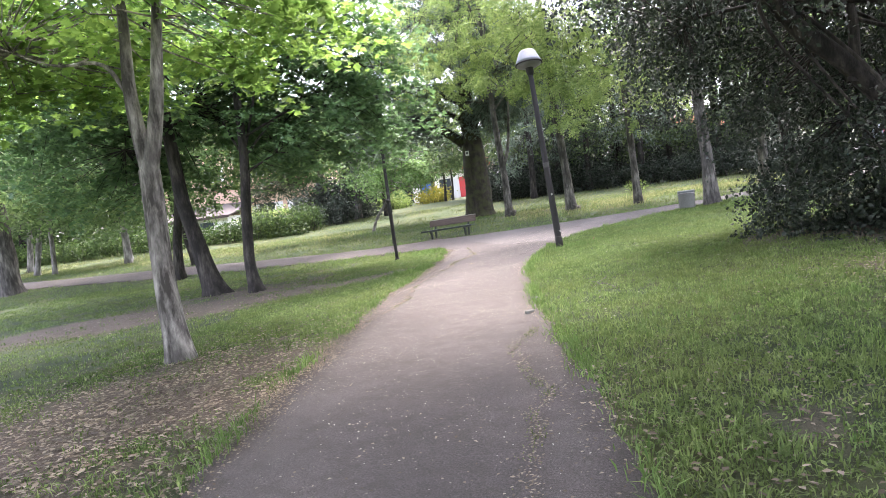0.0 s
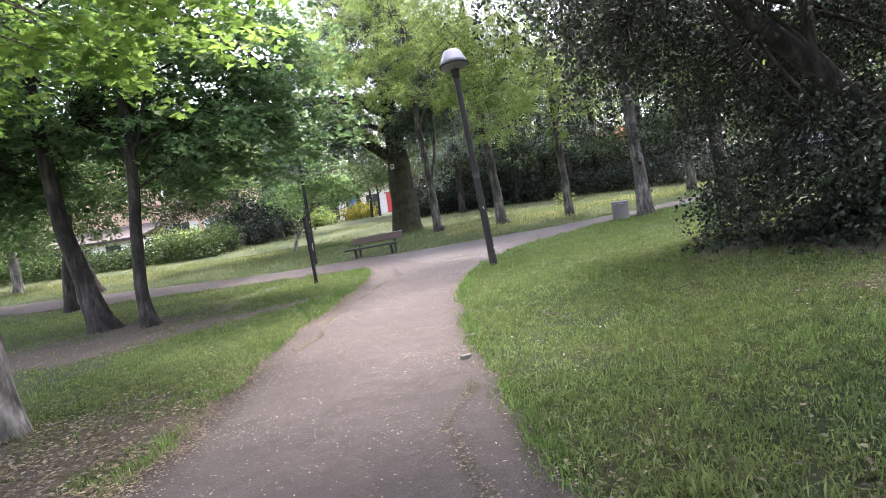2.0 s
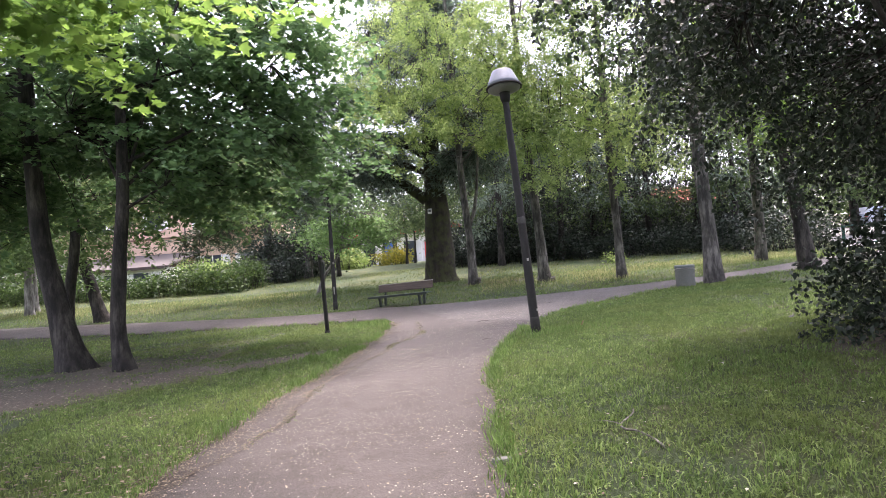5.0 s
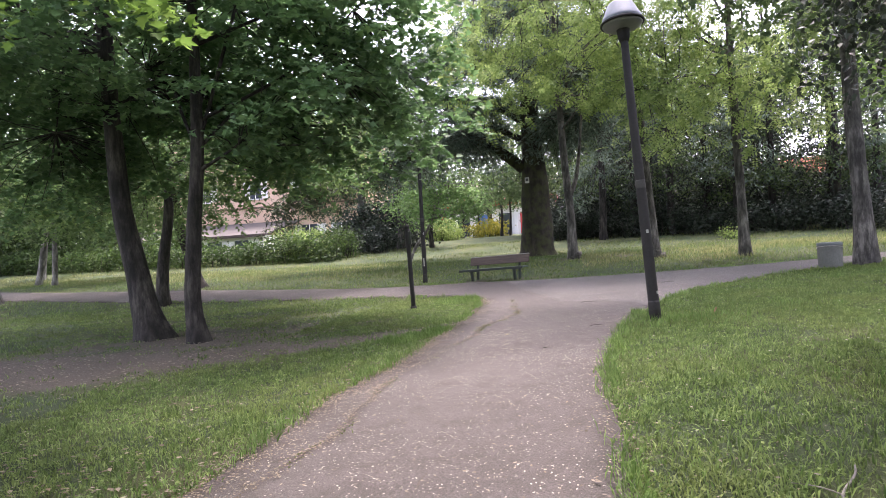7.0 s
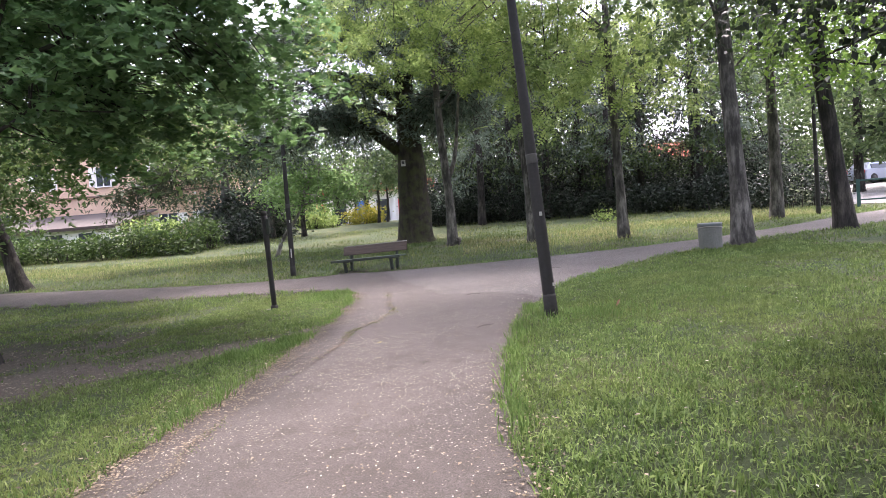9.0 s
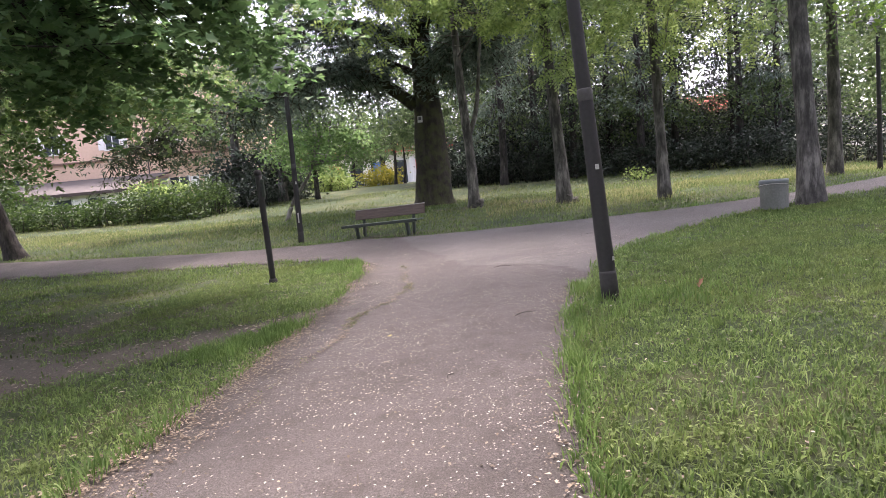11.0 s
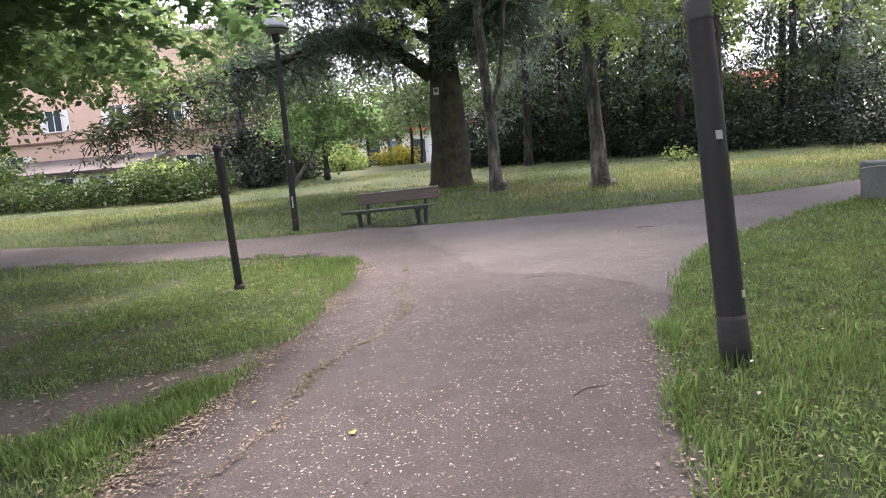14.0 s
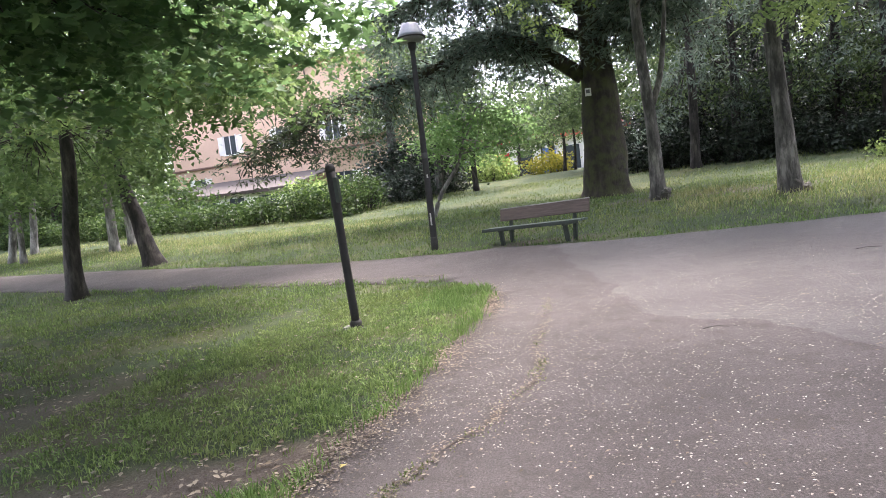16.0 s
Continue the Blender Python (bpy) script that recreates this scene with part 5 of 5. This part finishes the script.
def make_grass():
    rng = np.random.default_rng(5)

    def lawn(x, y):
        ok = ~inside(x, y)
        dens = (1 - 0.92 * bare(x, y)) * np.clip(0.92 + 0.5 * patchy(x, y, 2.4, 8), 0.6, 1)
        return ok & (rng.uniform(0, 1, x.shape) < dens * np.clip((y + 0.5) / 3.5, 0, 1))
    near = (("right", 1.8, 6.6, -0.5, 21.5, 33500), ("left", -3.8, -0.3, -0.5, 25.0, 24500))
    for _, x0, x1, y0, y1, n in near:
        x, y = tussocks(rng, n, 7, x0, x1, y0, y1, lawn, 0.035)
        blades("grass", rng, x, y, 0.054, 0.0046, M_GRASS, "short uneven green lawn grass beside the path", 1.3)
    for x0, x1, y0, y1, n in ((-17, -3.8, 5, 27, 17000), (6.6, 9.5, -0.5, 26, 9000), (3, 9, 21.5, 27, 5000)):
        x, y = tussocks(rng, n, 6, x0, x1, y0, y1, lawn, 0.05)
        blades("grass", rng, x, y, 0.05, 0.008, M_GRASS, "short uneven green lawn grass under the trees", 1.0)
    x, y = scatter(rng, 120000, -30, 18, 24, 40, lawn)
    blades("grass", rng, x, y, 0.075, 0.009, M_GRASS, "rough green grass along the side path")
    for x0, x1, y0, y1, n, size in ((1.8, 6.6, 3, 21, 42000, 0.028), (-3.6, -0.4, 3, 25, 26000, 0.028)):
        x, y = scatter(rng, n, x0, x1, y0, y1, lawn)
        c = np.stack([x, y, gz(x, y) + rng.uniform(0.008, 0.045, len(x))], -1)
        v, f = leaves(rng, c, size, OVAL, 0.6, 0.0)
        tagged(build("clover", v, f, M_GRASS), "low clover and broad weeds among the grass", "clover", kind="stuff")
    ex, ey = [], []
    for px, py in OUTLINE:
        if -14 < px < 12 and 2 < py < 34:
            ex.append(px + rng.normal(size=26) * 0.05)
            ey.append(py + rng.normal(size=26) * 0.05)
    ex, ey = np.concatenate(ex), np.concatenate(ey)
    m = rng.uniform(0, 1, ex.shape) < np.clip(0.55 + 0.9 * patchy(ex, ey, 3.5, 3), 0.05, 1) * (1 - 0.8 * bare(ex, ey))
    blades("grass", rng, ex[m], ey[m], 0.105, 0.005, M_LUSH, "longer grass fringe growing over the asphalt edge", 0.8)

    def tuft(x, y):
        return ~inside(x, y) & (patchy(x, y, 2.6, 17) > 0.45) & (bare(x, y) < 0.3)
    x, y = scatter(rng, 45000, -2.2, 6.5, 4, 25, tuft)
    blades("grass", rng, x, y, 0.085, 0.005, M_GRASS, "lusher tufts of grass at the path's edge", 0.7)

    def lush(x, y):
        band = np.exp(-np.maximum(edge_distance(x, y), 0) / 0.45)
        return ~inside(x, y) & (rng.uniform(0, 1, x.shape) < band * np.clip(0.75 + 0.6 * patchy(x, y, 1.8, 23), 0.1, 1) * (1 - bare(x, y)))
    for x0, x1, y0, y1, n in ((1.8, 5.0, 6, 24, 30000), (-3.4, -0.4, 9, 26, 26000)):
        x, y = scatter(rng, n, x0, x1, y0, y1, lush)
        blades("grass", rng, x, y, 0.062, 0.0055, M_LUSH, "lush bright grass beside the asphalt edge", 0.9)

    def clumps(x, y):
        return ~inside(x, y) & (patchy(x, y, 1.5, 41) > 0.35) & (bare(x, y) < 0.25)
    x, y = tussocks(rng, 1500, 16, 2.0, 7.5, 5, 24, clumps, 0.035)
    blades("grass", rng, x, y, 0.085, 0.005, M_LUSH, "thicker tufts standing up in the lawn", 1.1)

    def tall(x, y):
        return ~inside(x, y) & (y > np.interp(x, [-30, -14, -3.5, 3, 8, 14, 20], [35.3, 32.2, 30.4, 29.5, 29.6, 33.0, 37])) & \
            (rng.uniform(0, 1, x.shape) < np.clip(0.55 + 0.8 * patchy(x, y, 0.9, 6), 0.08, 1) * (1 - 0.95 * bare(x, y)))
    x, y = scatter(rng, 95000, -36, 20, 29, 50, tall)
    blades("tall_grass", rng, x, y, 0.12, 0.009, M_HAY, "pale uncut grass gone to seed beyond the path", 0.7)

    def strip(x, y):
        line = np.interp(x, [-30, -14, -3.5, 3, 8, 14, 20], [35.3, 32.2, 30.4, 29.5, 29.6, 33.0, 37])
        d = y - line
        return ~inside(x, y) & (d > 0.5) & (d < 7) & (patchy(x, y * 2.2, 0.8, 14) + 0.3 * rng.normal(size=x.shape) > 0.1)
    for x0, x1, n in ((1.5, 16, 34000), (-34, -7, 34000)):
        x, y = scatter(rng, n, x0, x1, 29, 44, strip)
        blades("tall_grass", rng, x, y, 0.17, 0.009, M_STRAW, "straw-coloured seeding grass in drifts beyond the path", 0.7)

    tx, ty = [], []
    for cx, cy, s in ((-0.68, 17.9, 0.12), (-0.85, 17.5, 0.14), (-1.1, 17.1, 0.16), (-1.25, 23.3, 0.3), (-1.6, 24.2, 0.3), (3.0, 17.5, 0.4)):
        tx.append(cx + rng.normal(size=900) * s)
        ty.append(cy + rng.normal(size=900) * s * 0.7)
    tx, ty = np.concatenate(tx), np.concatenate(ty)
    m = ~inside(tx, ty)
    blades("grass", rng, tx[m], ty[m], 0.11, 0.005, M_LUSH, "tall grass tufts beside the trodden gap", 0.7)


def flat_bits(name, rng, x, y, size, shape, material, label, lift=0.0, category="leaf litter"):
    c = np.stack([x, y, gz(x, y) + np.where(inside(x, y), 0.02, 0.012) + lift + rng.uniform(0, 0.004, len(x))], -1)
    v, f = leaves(rng, c, size, shape, 0.93, 0.0, 0.2)
    return tagged(build(name, v, f, material), label, category, kind="stuff")


def make_litter():
    rng = np.random.default_rng(9)
    n = 130000
    x, y = rng.uniform(-1.4, 3.2, n), 26.5 - 23.5 * rng.uniform(0, 1, n) ** 0.8
    dens = np.interp(y, [2, 6, 10, 14, 19, 22, 24, 26.5], [0.03, 0.07, 0.24, 0.5, 0.62, 0.5, 0.16, 0.06]) * np.clip(0.65 + 0.5 * patchy(x, y, 2.0, 12), 0.1, 1)
    m = inside(x, y) & (rng.uniform(0, 1, n) < dens)
    flat_bits("fallen_petals", rng, x[m], y[m], 0.0155, OVAL, M_PETAL, "pale fallen petals and seed husks strewn over the asphalt")
    n = 5200
    x, y = rng.uniform(-2.0, 4.0, n), rng.uniform(3, 27, n)
    flat_bits("dry_leaves", rng, x, y, 0.026, OVAL, M_DEAD, "scattered dry brown leaf scraps on path and grass")
    n = 9000
    x, y = rng.normal(-1.9, 1.1, n), rng.normal(7.4, 1.9, n)
    m = ~inside(x, y)
    flat_bits("dry_leaves", rng, x[m], y[m], 0.055, OVAL, M_DEAD, "dense brown leaf litter round the maple's foot", 0.02)
    n = 11000
    x, y = rng.uniform(-9, -0.5, n), rng.uniform(13, 25, n)
    m = ~inside(x, y) & (rng.uniform(0, 1, n) < 0.25 + 0.75 * bare(x, y))
    flat_bits("dry_leaves", rng, x[m], y[m], 0.05, OVAL, M_DEAD, "dry leaves on the bare earth under the maples", 0.01)
    n = 420
    x, y = rng.normal(3.3, 0.6, n), rng.normal(5.2, 1.0, n)
    m = ~inside(x, y)
    flat_bits("dry_leaves", rng, x[m], y[m], 0.045, OVAL, M_DEAD, "brown leaves gathered in the grass", 0.02)
    n = 1500
    x, y = rng.normal(6.4, 0.8, n), rng.normal(9.3, 0.7, n)
    flat_bits("dry_leaves", rng, x, y, 0.045, OVAL, M_DEAD, "brown leaves on bare earth by the evergreen", 0.02)
    ex, ey = [], []
    for k, (px, py) in enumerate(E_LEFT + E_RIGHT):
        if 3 < py < 25:
            n = 55 if k < len(E_LEFT) else 12
            ex.append(px + rng.normal(size=n) * 0.1)
            ey.append(py + rng.normal(size=n) * 0.1)
    flat_bits("dry_leaves", rng, np.concatenate(ex), np.concatenate(ey), 0.028, OVAL, M_DEAD, "dry leaves caught along the asphalt edges", 0.01)
    ex, ey = [], []
    for px, py in E_LEFT:
        if 6 < py < 23:
            ex.append(px + rng.normal(0.1, 0.13, 45))
            ey.append(py + rng.normal(size=45) * 0.1)
    flat_bits("dry_leaves", rng, np.concatenate(ex), np.concatenate(ey), 0.022, OVAL, M_DEAD, "brown crumbs of leaves swept to the asphalt edge", 0.004)
    n = 420
    x, y = rng.uniform(2.2, 7, n), rng.uniform(8, 25, n)
    m = ~inside(x, y)
    flat_bits("daisies", rng, x[m], y[m], 0.03, OVAL, M_PETAL, "small white daisies in the lawn", 0.08, "flowers")


def crack(points, width, seed, moss=True):
    """A split in the asphalt with weeds in it."""
    line = ragged(smooth2(points, 0.05), seed, 0.09)
    v = []
    for i, (x, y) in enumerate(line):
        a, b = line[max(0, i - 1)], line[min(len(line) - 1, i + 1)]
        d = Vector((b[0] - a[0], b[1] - a[1])).normalized()
        w = width * max(0.03, 0.15 + 1.9 * noise.noise((x * 3, y * 3, seed)))
        z = g(x, y) + 0.0225
        v += [(x - d.y * w, y + d.x * w, z), (x + d.y * w, y - d.x * w, z)]
    q = np.array([(2 * i, 2 * i + 1, 2 * i + 3, 2 * i + 2) for i in range(len(line) - 1)])
    tagged(build("asphalt_crack", v, q, M_CRACKSOIL), "dark crack in the asphalt filled with soil and weeds", "crack", kind="structure")
    if moss:
        rng = np.random.default_rng(seed)
        x = np.concatenate([px + rng.normal(size=22) * 0.035 for px, _ in line])
        y = np.concatenate([py + rng.normal(size=22) * 0.035 for _, py in line])
        m = rng.uniform(0, 1, len(x)) < np.clip(0.3 + 0.9 * patchy(x, y, 3.3, seed), 0, 1)
        blades("grass", rng, x[m], y[m], 0.022, 0.004, M_HAY, "small weeds growing in the asphalt crack", 0.9)
        flat_bits("dry_leaves", rng, x[::2], y[::2], 0.02, OVAL, M_DEAD, "dry scraps caught in the asphalt crack", 0.006)


M_CRACKSOIL = plain("crack_soil", (0.07, 0.058, 0.045), 1.0, 0.0, 20, 0.4)
crack([(-0.1, 16.3), (0.05, 17.3), (0.0, 18.0), (0.12, 18.6), (0.36, 19.7), (0.28, 20.6), (0.15, 21.7), (-0.1, 23.2)], 0.008, 1)
crack([(-9.5, 27.9), (-8.36, 27.45), (-6.06, 27.25), (-3.65, 26.5), (-2.4, 26.2)], 0.012, 2)
crack([(2.0, 3.2), (1.85, 5.0), (1.95, 6.4), (1.75, 7.6), (1.9, 8.6)], 0.004, 3)
crack([(0.9, 8.5), (0.75, 10.5), (0.95, 12.6), (0.8, 14.2)], 0.006, 4, False)
crack([(-0.35, 10.6), (-0.15, 12.4), (-0.3, 14.0), (-0.1, 16.3)], 0.008, 5)

make_grass()
make_litter()


def stone_chip(x, y, s, label):
    ob = part("stone_chip", box(s, s * 0.55, 0.04, bevel=0.012), M_CONCRETE, None)
    ob.matrix_world = pose(x, y, g(x, y) + 0.03, 0, 0, 25)
    tagged(ob, label, "stone")


stone_chip(1.88, 9.5, 0.11, "flat grey stone at the asphalt edge")
stone_chip(1.95, 10.42, 0.12, "broken grey kerb piece at the asphalt edge")


def twig(x, y, length, ang, label):
    pts = spline([(-length / 2, 0, 0), (-length * 0.1, 0.02, 0.012), (length * 0.2, -0.01, 0.01), (length / 2, 0.02, 0.004)], 8)
    v, f = tube(pts, np.linspace(0.0038, 0.002, 8), 6)
    ob = build("twig", v, f, M_BARK_DARK)
    ob.matrix_world = pose(x, y, g(x, y) + 0.027, 0, 0, ang)
    tagged(ob, label, "twig")


twig(1.82, 17.4, 0.26, 35, "short dark twig lying on the asphalt")
twig(1.7, 21.0, 0.26, 5, "thin dark twig lying on the asphalt")
twig(1.2, 15.6, 0.11, 70, "short dark twig lying on the asphalt")
twig(3.6, 24.4, 0.3, 10, "thin dark twig lying on the pale asphalt")


def big_leaf(x, y, lift, material, label, size=0.13, tilt=0.0):
    tv, tf = PALMATE
    v = np.stack([tv[:, 0], tv[:, 1], 0.25 * np.abs(tv[:, 0]) + 0.2 * (tv[:, 1] - 0.4) ** 2], -1) * size
    ob = build("fallen_leaf", v, tf, material)
    ob.matrix_world = pose(x, y, g(x, y) + lift, tilt, 10, (x * 137 + y * 71) % 360)
    tagged(ob, label, "leaf")


def fallen_branch():
    root = tagged(new("fallen_branch"), "bare grey crooked branch lying in the grass", "branch")
    x, y = 2.84, 10.9
    root.location = (x, y, g(x, y))
    line = [(2.98, 11.3, 0.07), (2.95, 11.22, 0.05), (2.82, 11.0, 0.035), (2.84, 10.88, 0.03), (2.9, 10.8, 0.035), (2.96, 10.6, 0.03), (2.98, 10.4, 0.03)]
    v, f = tube(spline([(a - x, b - y, c) for a, b, c in line], 22), np.linspace(0.005, 0.009, 22), 8, 0.2)
    hang(build("stem", v, f, M_BARK_BIRCH, True), root)
    v, f = tube(spline([(-0.01, 0.1, 0.035), (-0.1, 0.16, 0.05), (-0.2, 0.26, 0.03)], 8), np.linspace(0.004, 0.002, 8), 6)
    hang(build("side_twig", v, f, M_BARK_BIRCH, True), root)


fallen_branch()
M_YLEAF = plain("yellow_leaf", (0.42, 0.36, 0.1), 0.6, 0.0, 30, 0.25)
M_BLEAF = plain("russet_leaf", (0.19, 0.085, 0.05), 0.8, 0.0, 30, 0.3)
for x, y in ((0.55, 17.1), (-0.2, 17.7), (-0.4, 18.5)):
    big_leaf(x, y, 0.024, M_YLEAF, "fallen yellow leaf on the asphalt", 0.05)
big_leaf(3.43, 17.42, 0.09, M_BLEAF, "curled russet leaf lying in the grass", 0.11, 62)
